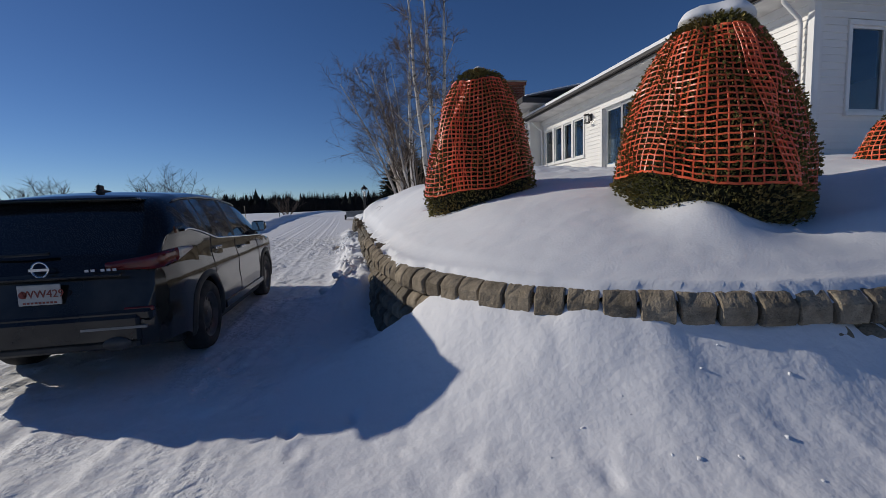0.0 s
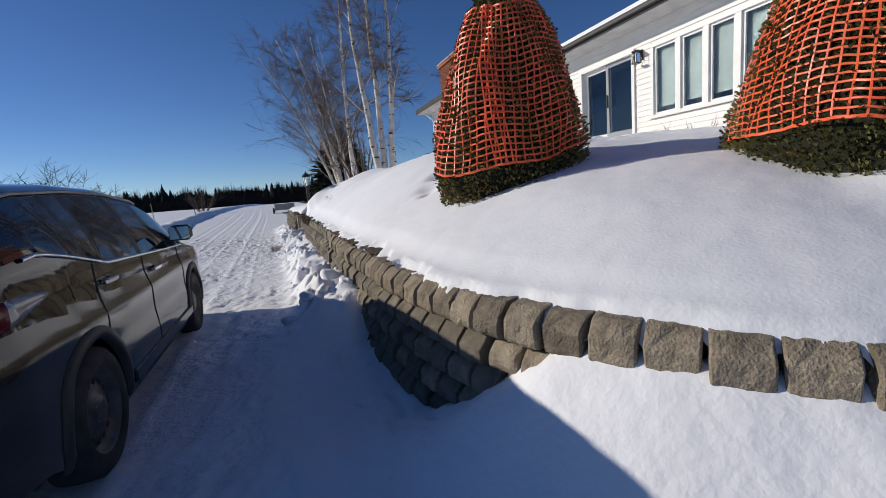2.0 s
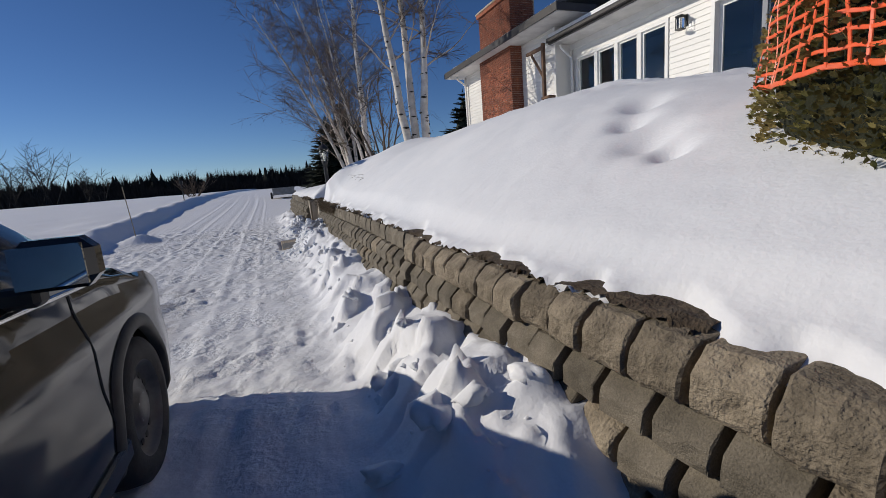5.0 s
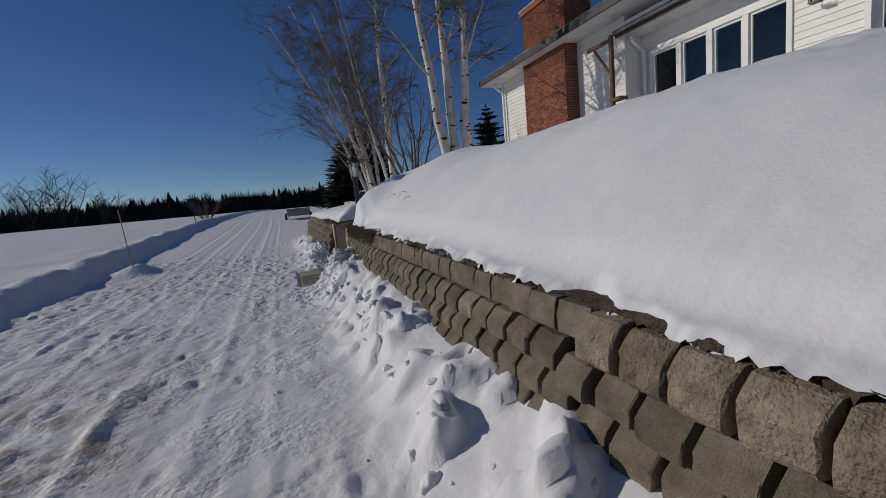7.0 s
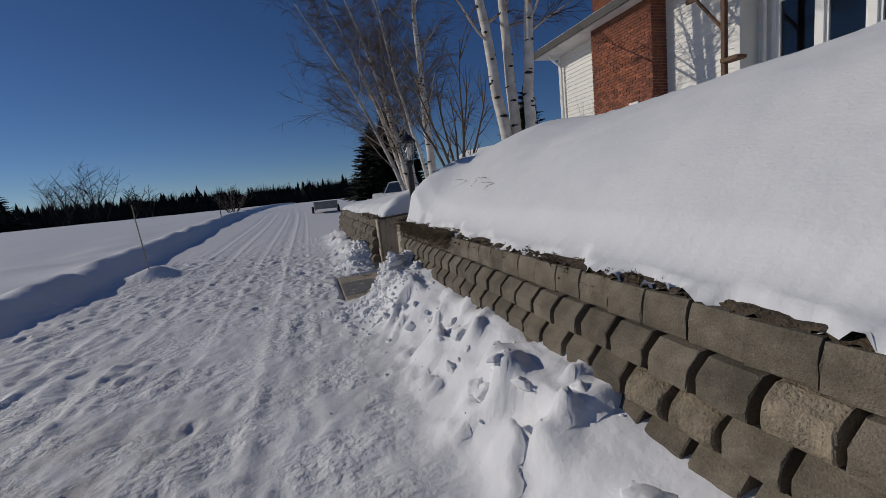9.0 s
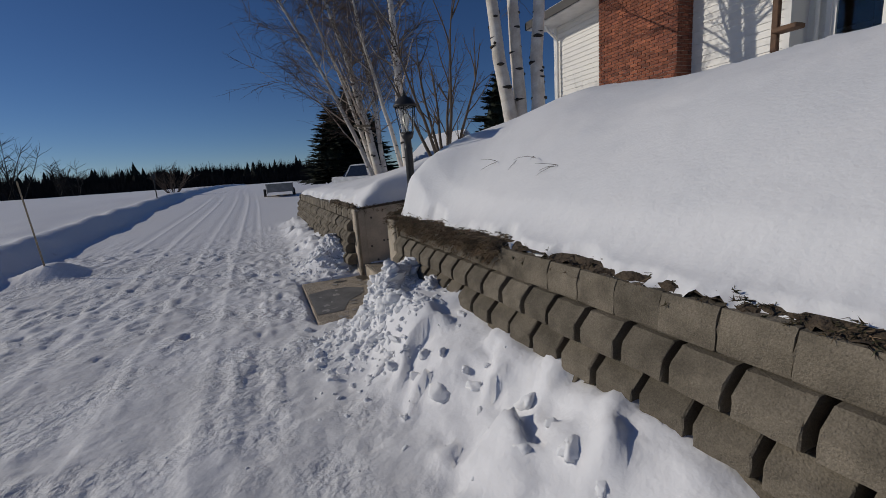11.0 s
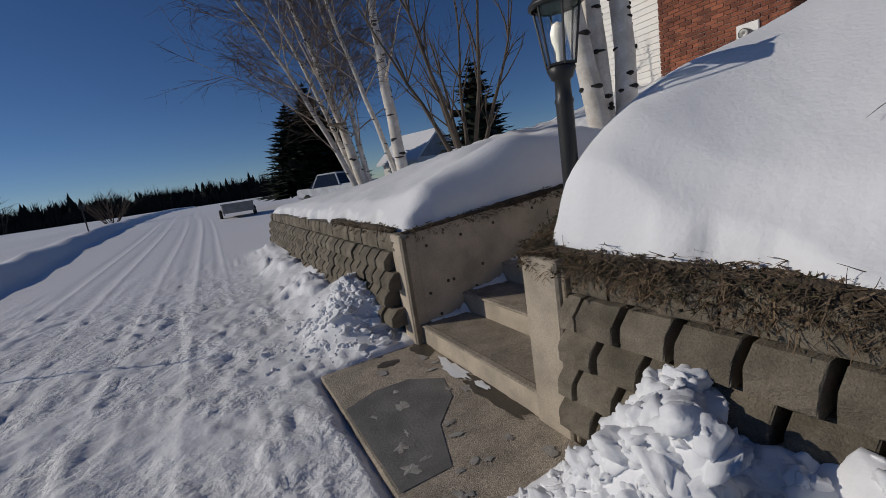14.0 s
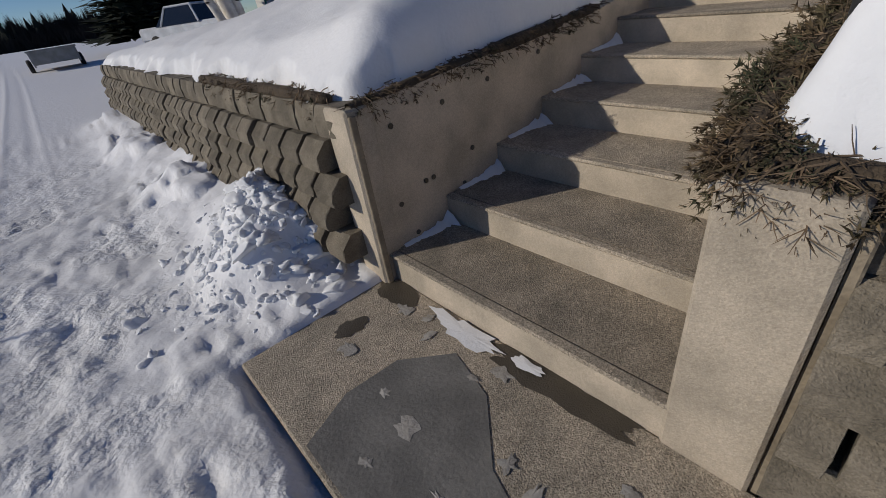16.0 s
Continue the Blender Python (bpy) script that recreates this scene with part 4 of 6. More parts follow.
def patio_door():
    d = thing("door_1", (0, 0, 0), "white framed sliding patio door with dark glass", "door", kind="structure")
    y0, y1, z0, z1 = 9.99, 11.86, 2.42, 4.36
    part("door_frame", boxes(((7.36, y0, z0), (7.56, y0 + 0.08, z1)), ((7.36, y1 - 0.08, z0), (7.56, y1, z1)), ((7.36, y0 + 0.08, z1 - 0.09), (7.56, y1 - 0.08, z1)), ((7.34, y0 + 0.08, z0), (7.56, y1 - 0.08, z0 + 0.07))), TRIM, d)
    mid = (y0 + y1) / 2
    for k, (a, b) in enumerate(((y0 + 0.08, mid + 0.04), (mid - 0.04, y1 - 0.08))):
        x = 7.44 + 0.05 * k
        # first leaf grey, second leaf white
        leaf = part("leaf", boxes(((x, a, z0 + 0.07), (x + 0.045, a + 0.085, z1 - 0.09)), ((x, b - 0.085, z0 + 0.07), (x + 0.045, b, z1 - 0.09)), ((x, a + 0.085, z0 + 0.07), (x + 0.045, b - 0.085, z0 + 0.2)), ((x, a + 0.085, z1 - 0.18), (x + 0.045, b - 0.085, z1 - 0.09))), TRIM if k else GREYSHADE, d)
        g = part("pane", boxes(((x + 0.02, a + 0.08, z0 + 0.19), (x + 0.026, b - 0.08, z1 - 0.17))), WINDOW, leaf)
        g.visible_shadow = False
    part("handle", boxes(((7.40, mid - 0.02, 3.25), (7.44, mid + 0.02, 3.55)), bevel=0.01), PLASTIC, d)
    # dark panel standing for the dim interior behind the door
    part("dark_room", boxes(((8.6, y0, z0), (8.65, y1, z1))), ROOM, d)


patio_door()


# ---- brick chimney ----
def chimney():
    c = thing("chimney", (0, 0, 0), "broad red brick chimney rising through the eave", "chimney", kind="structure")
    y0, y1 = 17.76, 19.84
    part("mortar_core", boxes(((6.515, y0 + 0.015, 1.8), (6.95, y1 - 0.015, 5.3)), ((6.515, 17.70, 5.3), (7.4, 19.70, 6.62))), MORTAR, c)
    part("concrete_base", boxes(((6.47, y0 - 0.02, 1.8), (6.93, y1 + 0.02, 2.56))), CONCRETE, c, "pale concrete footing")
    bm = boxes(((-0.0, 0.007, 0.006), (0.1, 0.203, 0.062)))
    proto = part("brick", bm, BRICK, c)
    bm = boxes(((0.0, 0.007, 0.006), (0.1, 0.093, 0.062)))
    half = part("brick", bm, BRICK, c)
    proto.matrix_basis = half.matrix_basis = pose(6.6, 18.5, 2.6)
    count = 0
    rest = bmesh.new()
    z, row = 2.56, 0
    while z < 6.6:
        up = z > 5.36
        a, b = (17.68, 19.72) if up else (y0, y1)
        y = a - (0.105 if row % 2 else 0)
        while y < b - 0.02:
            s, e = max(y, a), min(y + 0.21, b)
            if e - s > 0.04:
                if count < 290 and z < 5.2 and e - s > 0.2:
                    twin(proto, pose(6.50 + random.uniform(-0.002, 0.002), s, z), c)
                    count += 1
                else:
                    box(rest, (6.50, s + 0.007, z + 0.006), (6.60, e - 0.007, z + 0.062))
            y += 0.21
        # south return
        x = 6.50 + (0.105 if row % 2 else 0)
        end = 7.35 if up else 6.92
        while x < end - 0.05:
            box(rest, (max(x, 6.503), a - 0.001, z + 0.006), (min(x + 0.198, end), a + 0.09, z + 0.062))
            box(rest, (max(x, 6.503), b - 0.09, z + 0.006), (min(x + 0.198, end), b + 0.001, z + 0.062))
            x += 0.21
        z += 0.068
        row += 1
    tagged(part("brickwork", rest, BRICK, c), kind="stuff")
    part("corbel", boxes(((6.44, 17.62, 6.60), (7.44, 19.78, 6.72)), bevel=0.01), BRICK, c)
    part("cap", boxes(((6.42, 17.60, 6.72), (7.46, 19.80, 6.78)), bevel=0.01), CONCRETE, c)
    for y in (18.2, 19.2):
        part("flue", boxes(((6.75, y - 0.14, 6.78), (7.05, y + 0.14, 6.92)), bevel=0.02), FASCIA, c)
    v = thing("wall_vent", (6.49, 18.35, 2.92), "white square wall vent with round grey pipe on the bricks", "vent")
    part("vent_plate", boxes(((-0.03, -0.16, -0.16), (0.012, 0.16, 0.16)), bevel=0.01), TRIM, v)
    vs, fs = lathe([(0.075, -0.03), (0.08, -0.14), (0.06, -0.15), (0.0, -0.13)], 18, "x")
    obj("vent_pipe", vs, fs, METAL, v, "short grey pipe", True)


chimney()


# ---- the parked car ----
def words(text, size, mat, parent, m, name="lettering"):
    cu = bpy.data.curves.new(name, "FONT")
    cu.body, cu.size, cu.extrude, cu.align_x, cu.align_y = text, size, 0.002, "CENTER", "CENTER"
    tmp = bpy.data.objects.new(name, cu)
    me = bpy.data.meshes.new_from_object(tmp)
    bpy.data.objects.remove(tmp)
    me.materials.append(mat)
    ob = new(name, me)
    ob.parent, ob.matrix_basis = parent, m
    return ob


CAR_HALF = 0.955


def car_half(y):
    return float(np.interp(y, [0, 0.08, 0.2, 0.45, 1.0, 3.9, 4.4, 4.68, 4.82, 4.88], [0.74, 0.84, 0.895, 0.935, CAR_HALF, CAR_HALF, 0.94, 0.89, 0.80, 0.62]))


def car_top(y):
    return float(np.interp(y, [0, 0.05, 0.10, 0.17, 0.30, 0.46, 0.62, 0.95, 1.6, 2.3, 2.85, 3.25, 3.5, 3.88, 4.3, 4.62, 4.80, 4.88], [0.60, 0.74, 0.95, 1.10, 1.30, 1.52, 1.59, 1.635, 1.665, 1.66, 1.61, 1.50, 1.36, 1.12, 1.05, 0.95, 0.82, 0.60]))


def car_belt(y):
    return min(float(np.interp(y, [0, 0.3, 0.75, 1.05, 1.5, 2.5, 3.7, 5], [1.20, 1.22, 1.27, 1.22, 1.13, 1.09, 1.05, 0.9])), car_top(y) - 0.05)


def car_ring(y):
    """Half a cross-section from the sill to the middle of the roof."""
    hw, zt, zb = car_half(y), car_top(y), car_belt(y)
    g = min(max((zt - zb) / 0.6, 0), 1)
    hr = hw - 0.07 - 0.20 * g
    key = [(0.20, hw - 0.07), (0.30, hw - 0.015), (0.50, hw), (0.66, hw - 0.012), (0.84, hw - 0.002), (0.97, hw - 0.035), (2.0, hw - 0.06)]
    pts = []
    for z in np.linspace(float(np.interp(y, [0, 0.45, 0.8], [0.36, 0.34, 0.20])), zb, 22):
        pts.append((float(np.interp(z, [k[0] for k in key], [k[1] for k in key])), float(z)))
    for f in (0.25, 0.5, 0.75, 1.0):
        pts.append((pts[21][0] * (1 - f) + hr * f + 0.02 * math.sin(math.pi * f), zb + (zt - 0.075 - zb) * f))
    for f, dz in ((0.93, 0.035), (0.84, 0.015), (0.6, 0.0), (0.3, -0.008), (0.0, -0.012)):
        pts.append((hr * f, zt - dz))
    return pts


def car():
    c = thing("parked_car", (-2.62, 4.066, 0.0), "black sport utility car greyed by salt, parked on snow", "car")
    c.scale = (1.0, 1.08, 1.08)
    ys = sorted(set([0.0, 0.02, 0.04, 0.06, 0.075, 0.09, 0.105, 0.12, 0.135, 0.15, 0.17, 0.19, 0.21, 0.235, 0.265] + [round(v, 3) for v in np.arange(0.3, 4.75, 0.06)] + [4.78, 4.82, 4.86, 4.88]))
    rings = [car_ring(y) for y in ys]
    n = len(rings[0])
    groups = {}

    def put(key, quad):
        groups.setdefault((key, (sum(p[0] for p in quad) > 0, key == "window_pillar" and quad[0][1] > 1.7) if "body" not in key and key not in ("rear_window", "windscreen") else True), []).append(quad)

    WHEELS = (1.05, 3.90)
    for side in (1, -1):
        for i in range(len(ys) - 1):
            for k in range(n - 1):
                q = [(side * rings[i][k][0], ys[i], rings[i][k][1]), (side * rings[i + 1][k][0], ys[i + 1], rings[i + 1][k][1]),
                     (side * rings[i + 1][k + 1][0], ys[i + 1], rings[i + 1][k + 1][1]), (side * rings[i][k + 1][0], ys[i], rings[i][k + 1][1])]
                if side < 0:
                    q = q[::-1]
                x, y, z = (sum(p[j] for p in q) / 4 for j in range(3))
                ax = abs(x)
                wheel = min(math.hypot(y - w, z - 0.36) for w in WHEELS)
                low = k < 21
                if low and wheel < 0.425:
                    continue
                if low and wheel < 0.52:
                    snapped = []
                    for px, py, pz in q:
                        w = min(WHEELS, key=lambda v: abs(py - v))
                        dd = math.hypot(py - w, pz - 0.36)
                        k2 = 0.425 / dd if 0.01 < dd < 0.425 else 1.0
                        snapped.append((px, w + (py - w) * k2, 0.36 + (pz - 0.36) * k2))
                    q = snapped
                if 21 <= k < 25 and 0.80 < y < 3.5 and z > car_belt(y) + 0.03 and z < car_top(y) - 0.10:
                    if abs(y - 2.2) < 0.05 or abs(y - 1.22) < 0.035:
                        put("window_pillar", q)
                    else:
                        put("rear_quarter_window" if y < 1.22 else "rear_side_window" if y < 2.2 else "front_side_window", q)
                elif k >= 25 and 0.17 < y < 0.47 and ax < 0.66:
                    put("rear_window", q)
                elif k >= 24 and 2.9 < y < 3.84 and ax < 0.72:
                    put("windscreen", q)
                elif low and z < 0.31:
                    put("arch_cladding", q)
                elif z < 0.97 and (low or y < 0.2):
                    put("lower_body", q)
                else:
                    put("upper_body", q)
    mats = {"window_pillar": PLASTIC, "rear_window": CARGLASS, "windscreen": CARGLASS,
            "arch_cladding": PLASTIC, "lower_body": SALT, "upper_body": PAINT, "rear_quarter_window": CARGLASS, "rear_side_window": CARGLASS, "front_side_window": CARGLASS}
    labels = {"lower_body": "doors and sills dulled by road salt", "rear_window": "dark tinted rear window"}
    for (key, _), quads in groups.items():
        bm = bmesh.new()
        for q in quads:
            try:
                bm.faces.new([bm.verts.new(p) for p in q])
            except ValueError:
                pass
        bmesh.ops.remove_doubles(bm, verts=bm.verts, dist=0.0008)
        bm.normal_update()
        me = bpy.data.meshes.new(key)
        bm.to_mesh(me)
        bm.free()
        me.materials.append(mats[key])
        me.polygons.foreach_set("use_smooth", [True] * len(me.polygons))
        ob = new(key, me)
        ob.parent = c
        if key in labels:
            ob["label"] = labels[key]
    # rear closing face, floor and wheel wells
    part("rear_bumper", boxes(((-0.74, -0.03, 0.40), (0.74, 0.03, 0.62)), ((-0.83, 0.0, 0.56), (0.83, 0.10, 0.66)), bevel=0.025), SALT, c)
    part("bumper_skirt", boxes(((-0.72, -0.02, 0.35), (0.72, 0.06, 0.42)), ((-0.72, 0.05, 0.37), (0.72, 0.6, 0.42)), ((-0.80, 0.6, 0.20), (0.80, 4.7, 0.30)), bevel=0.02), PLASTIC, c)
    part("wheel_well", boxes(((-0.72, 0.5, 0.3), (0.72, 1.6, 0.9))), PLASTIC, c)
    part("wheel_well", boxes(((-0.72, 3.4, 0.3), (0.72, 4.4, 0.9))), PLASTIC, c)
    part("front_bumper", boxes(((-0.5, 4.82, 0.25), (0.5, 4.89, 0.56)), bevel=0.02), SALT, c)
    for s in (-1, 1):
        part("bumper_trim", boxes(((s * 0.55 - 0.25, -0.036, 0.515), (s * 0.55 + 0.25, -0.01, 0.535))), METAL, c)
    for s in (-1, 1):
        part("reflector", boxes(((s * 0.72 - 0.12, -0.004 + 0.03, 0.635), (s * 0.72 + 0.12, 0.06, 0.675)), bevel=0.01), REDLENS, c)
        t = Tubes()
        t.add([(s * 0.56, 0.15, 0.40), (s * 0.56, -0.045, 0.40)], [0.055, 0.055], 14)
        ob = obj("exhaust_tip", [(s * 0.56 + (v.x - s * 0.56) * 1.9, v.y, v.z) for v in t.v], t.f, STEEL, c, "oval dark exhaust tip", True)
        # chrome line under the windows
        t = Tubes()
        t.add([(s * (car_ring(y)[21][0] + 0.006), y, car_belt(y) + 0.006) for y in np.arange(0.62, 3.7, 0.1)], [0.011] * 31, 6)
        obj("chrome_strip", t.v, t.f, CHROME, c, "", True)
        t = Tubes()
        t.add([(s * (car_ring(y)[25][0] + 0.008), y, car_ring(y)[25][1] + 0.01) for y in np.arange(0.75, 3.0, 0.1)], [0.010] * 23, 6)
        obj("roof_strip", t.v, t.f, METAL, c, "", True)
        # seams of the doors
        for y in (1.30, 2.24, 3.42):
            t = Tubes()
            zs = np.linspace(0.30, car_belt(y) - 0.01, 14)
            shift = [0.40 * max(0, (0.75 - z)) ** 1.3 if y < 2 else 0.10 * (0.9 - z) for z in zs]
            t.add([(s * (float(np.interp(z, [p[1] for p in car_ring(y + d)[:22]], [p[0] for p in car_ring(y + d)[:22]])) + 0.0012), y + d, z) for z, d in zip(zs, shift)], [0.0045] * 14, 4)
            obj("door_seam", t.v, t.f, PLASTIC, c)
        part("sill_trim", boxes(((s * 0.925, 1.55, 0.30), (s * 0.965, 3.55, 0.39)), bevel=0.012), SALT, c)
        for y, hzz in ((1.46, 1.03), (2.50, 0.96)):
            x = s * (float(np.interp(hzz, [p[1] for p in car_ring(y)[:22]], [p[0] for p in car_ring(y)[:22]])))
            part("handle_recess", boxes(((x - 0.01, y - 0.07, hzz - 0.035), (x + 0.003, y + 0.07, 0.955)), bevel=0.004), PLASTIC, c)
            part("door_handle", boxes(((x + s * 0.012, y - 0.105, hzz - 0.017), (x + s * 0.042, y + 0.105, hzz + 0.017)), ((x, y - 0.10, hzz - 0.014), (x + s * 0.03, y - 0.07, hzz + 0.014)), ((x, y + 0.07, hzz - 0.014), (x + s * 0.03, y + 0.10, hzz + 0.014)), bevel=0.008), CHROME, c, "chrome door handle")
        # mirror
        m = part("wing_mirror", boxes(((s * 0.96, 3.00, 1.135), (s * 1.17, 3.12, 1.285)), bevel=0.035), PAINT, c)
        part("mirror_glass", boxes(((s * 0.975, 2.988, 1.152), (s * 1.155, 2.998, 1.27))), MIRROR, m)
        part("mirror_arm", boxes(((s * 0.86, 3.04, 1.09), (s * 1.0, 3.12, 1.15)), bevel=0.015), PLASTIC, c)
    # tail lamps that wrap round the corners
    for s in (-1, 1):
        rows = []
        for f in np.linspace(0, 1, 7):
            rows.append((0.46 + 0.36 * f, 0.118 + 0.012 * f, 1.005 + 0.02 * f, 0.030 + 0.030 * f))
        for y in np.linspace(0.20, 0.74, 10):
            ring = car_ring(y)[:26]
            zc = 1.03 + 0.11 * (y - 0.2)
            rows.append((float(np.interp(zc, [p[1] for p in ring], [p[0] for p in ring])), y, zc, 0.062 * (1 - ((y - 0.2) / 0.6) ** 2) + 0.004))
        for name, lo, hi, mat in (("tail_lamp", 0, 12, REDLENS), ("clear_lens", 11, 17, CLEARLENS)):
            vs, fs = [], []
            for x, y, z, hh in rows[lo:hi]:
                ox, oy = (0.0, -1.0) if y < 0.15 else (1.0, -0.25)
                for dz, out in ((-hh, -0.02), (-hh, 0.012), (-hh * 0.5, 0.022), (hh * 0.5, 0.022), (hh, 0.012), (hh, -0.02)):
                    vs.append((s * (x + ox * out), y + oy * out, z + dz))
            m = hi - lo if hi <= len(rows) else len(rows) - lo
            for i in range(m - 1):
                for k in range(5):
                    b = i * 6 + k
                    fs.append((b, b + 1, b + 7, b + 6))
            fs += [tuple(range(6)), tuple(range((m - 1) * 6 + 5, (m - 1) * 6 - 1, -1))]
            obj(name, vs, fs, mat, c, "red wrap-round tail lamp" if mat is REDLENS else "", True)
    # flared arches over the wheels
    for s in (-1, 1):
        for wy in WHEELS:
            vs, fs, m = [], [], 30
            for i in range(m + 1):
                a = math.radians(-14 + 208 * i / m)
                for r, out in ((0.395, -0.03), (0.398, 0.016), (0.425, 0.022), (0.462, 0.012), (0.470, -0.01)):
                    y, z = wy + r * math.cos(a), 0.36 + r * math.sin(a)
                    ring = car_ring(min(max(y, 0.02), 4.86))[:22]
                    vs.append((s * (float(np.interp(z, [p[1] for p in ring], [p[0] for p in ring])) + out), y, z))
            for i in range(m):
                for k in range(4):
                    b = i * 5 + k
                    fs.append((b, b + 1, b + 6, b + 5))
            obj("wheel_arch_flare", vs, fs, PLASTIC, c, "", True)
    # roof spoiler, aerial, wiper
    part("spoiler", boxes(((-0.62, 0.38, 1.535), (0.62, 0.64, 1.57)), bevel=0.015), PAINT, c)
    part("aerial_fin", boxes(((-0.03, 0.95, 1.63), (0.03, 1.13, 1.67)), ((-0.018, 0.95, 1.66), (0.018, 1.03, 1.715)), bevel=0.008), PLASTIC, c)
    t = Tubes()
    t.add([(0.05, 0.11, 1.13), (-0.20, 0.10, 1.125), (-0.48, 0.12, 1.13)], [0.014, 0.012, 0.008], 6)
    obj("rear_wiper", t.v, t.f, PLASTIC, c)
    part("tailgate_bar", boxes(((-0.62, 0.005, 0.93), (0.62, 0.04, 0.955)), bevel=0.008), SALT, c)
    vs, fs = lathe([(0.055, 0.0), (0.066, -0.008), (0.066, -0.014), (0.052, -0.014), (0.052, 0.0)], 24, "x")
    obj("round_badge", [(b, a + 0.072, d + 1.01) for a, b, d in vs], fs, CHROME, c, "round chrome badge", True)
    part("badge_bar", boxes(((-0.075, 0.05, 1.0), (0.075, 0.07, 1.02))), CHROME, c)
    p = part("number_plate", boxes(((-0.155, 0.020, 0.74), (0.155, 0.034, 0.90)), bevel=0.004), PLATE, c, "salt-dulled white number plate with red figures")
    words("WW429", 0.085, PLATERED, p, pose(0.03, 0.0175, 0.825, 90, 0, 0))
    vs, fs = lathe([(0.0, 0), (0.028, 0), (0.028, 0.004), (0.0, 0.004)], 18, "x")
    obj("plate_emblem", [(b - 0.115, 0.0155 + a, d + 0.825) for a, b, d in vs], fs, PLATERED, p)
    for k in range(9):
        part("plate_print", boxes(((-0.12 + k * 0.028, 0.0175, 0.752), (-0.102 + k * 0.028, 0.0195, 0.766))), PLATERED, p)
    for k in range(5):
        a = 0.34 + k * 0.045 + (0.03 if k > 1 else 0)
        part("model_badge", boxes(((a, 0.035, 0.975), (a + 0.03, 0.065, 0.995))), CHROME, c)
    # wheels
    for s in (-1, 1):
        for wy in WHEELS:
            w = new("wheel")
            w.parent = c
            w.matrix_basis = pose(s * 0.84, wy, 0.355)
            prof = [(0.235, 0.10), (0.265, 0.115), (0.325, 0.108), (0.352, 0.085), (0.358, 0.0), (0.352, -0.085), (0.32, -0.11), (0.24, -0.10)]
            vs, fs = lathe(prof, 40, "x")
            obj("tyre", [(s * a, b, d) for a, b, d in vs], fs, RUBBER, w, "", True)
            rim = [(0.236, 0.10), (0.222, 0.085), (0.205, 0.03), (0.19, 0.035), (0.135, 0.06), (0.10, 0.055), (0.085, 0.08), (0.04, 0.085), (0.0, 0.085)]
            vs, fs = lathe(rim, 40, "x")
            r = obj("rim", [(s * a, b, d) for a, b, d in vs], fs, STEEL, w, "black pressed steel rim", True)
            # dark discs on the rim stand for the shade of its open holes
            for k in range(14):
                a = 2 * math.pi * k / 14
                hv, hf = lathe([(0.0, 0), (0.019, 0), (0.019, 0.003), (0.0, 0.003)], 10, "x")
                obj("rim_hole", [(s * (0.052 + hx), 0.165 * math.cos(a) + hy, 0.165 * math.sin(a) + hz) for hx, hy, hz in hv], hf, RUBBER, r)
            for k in range(5):
                a = 2 * math.pi * k / 5
                part("wheel_nut", boxes(((s * 0.06, 0.065 * math.cos(a) - 0.011, 0.065 * math.sin(a) - 0.011), (s * 0.082, 0.065 * math.cos(a) + 0.011, 0.065 * math.sin(a) + 0.011)), bevel=0.003), METAL, r)


car()


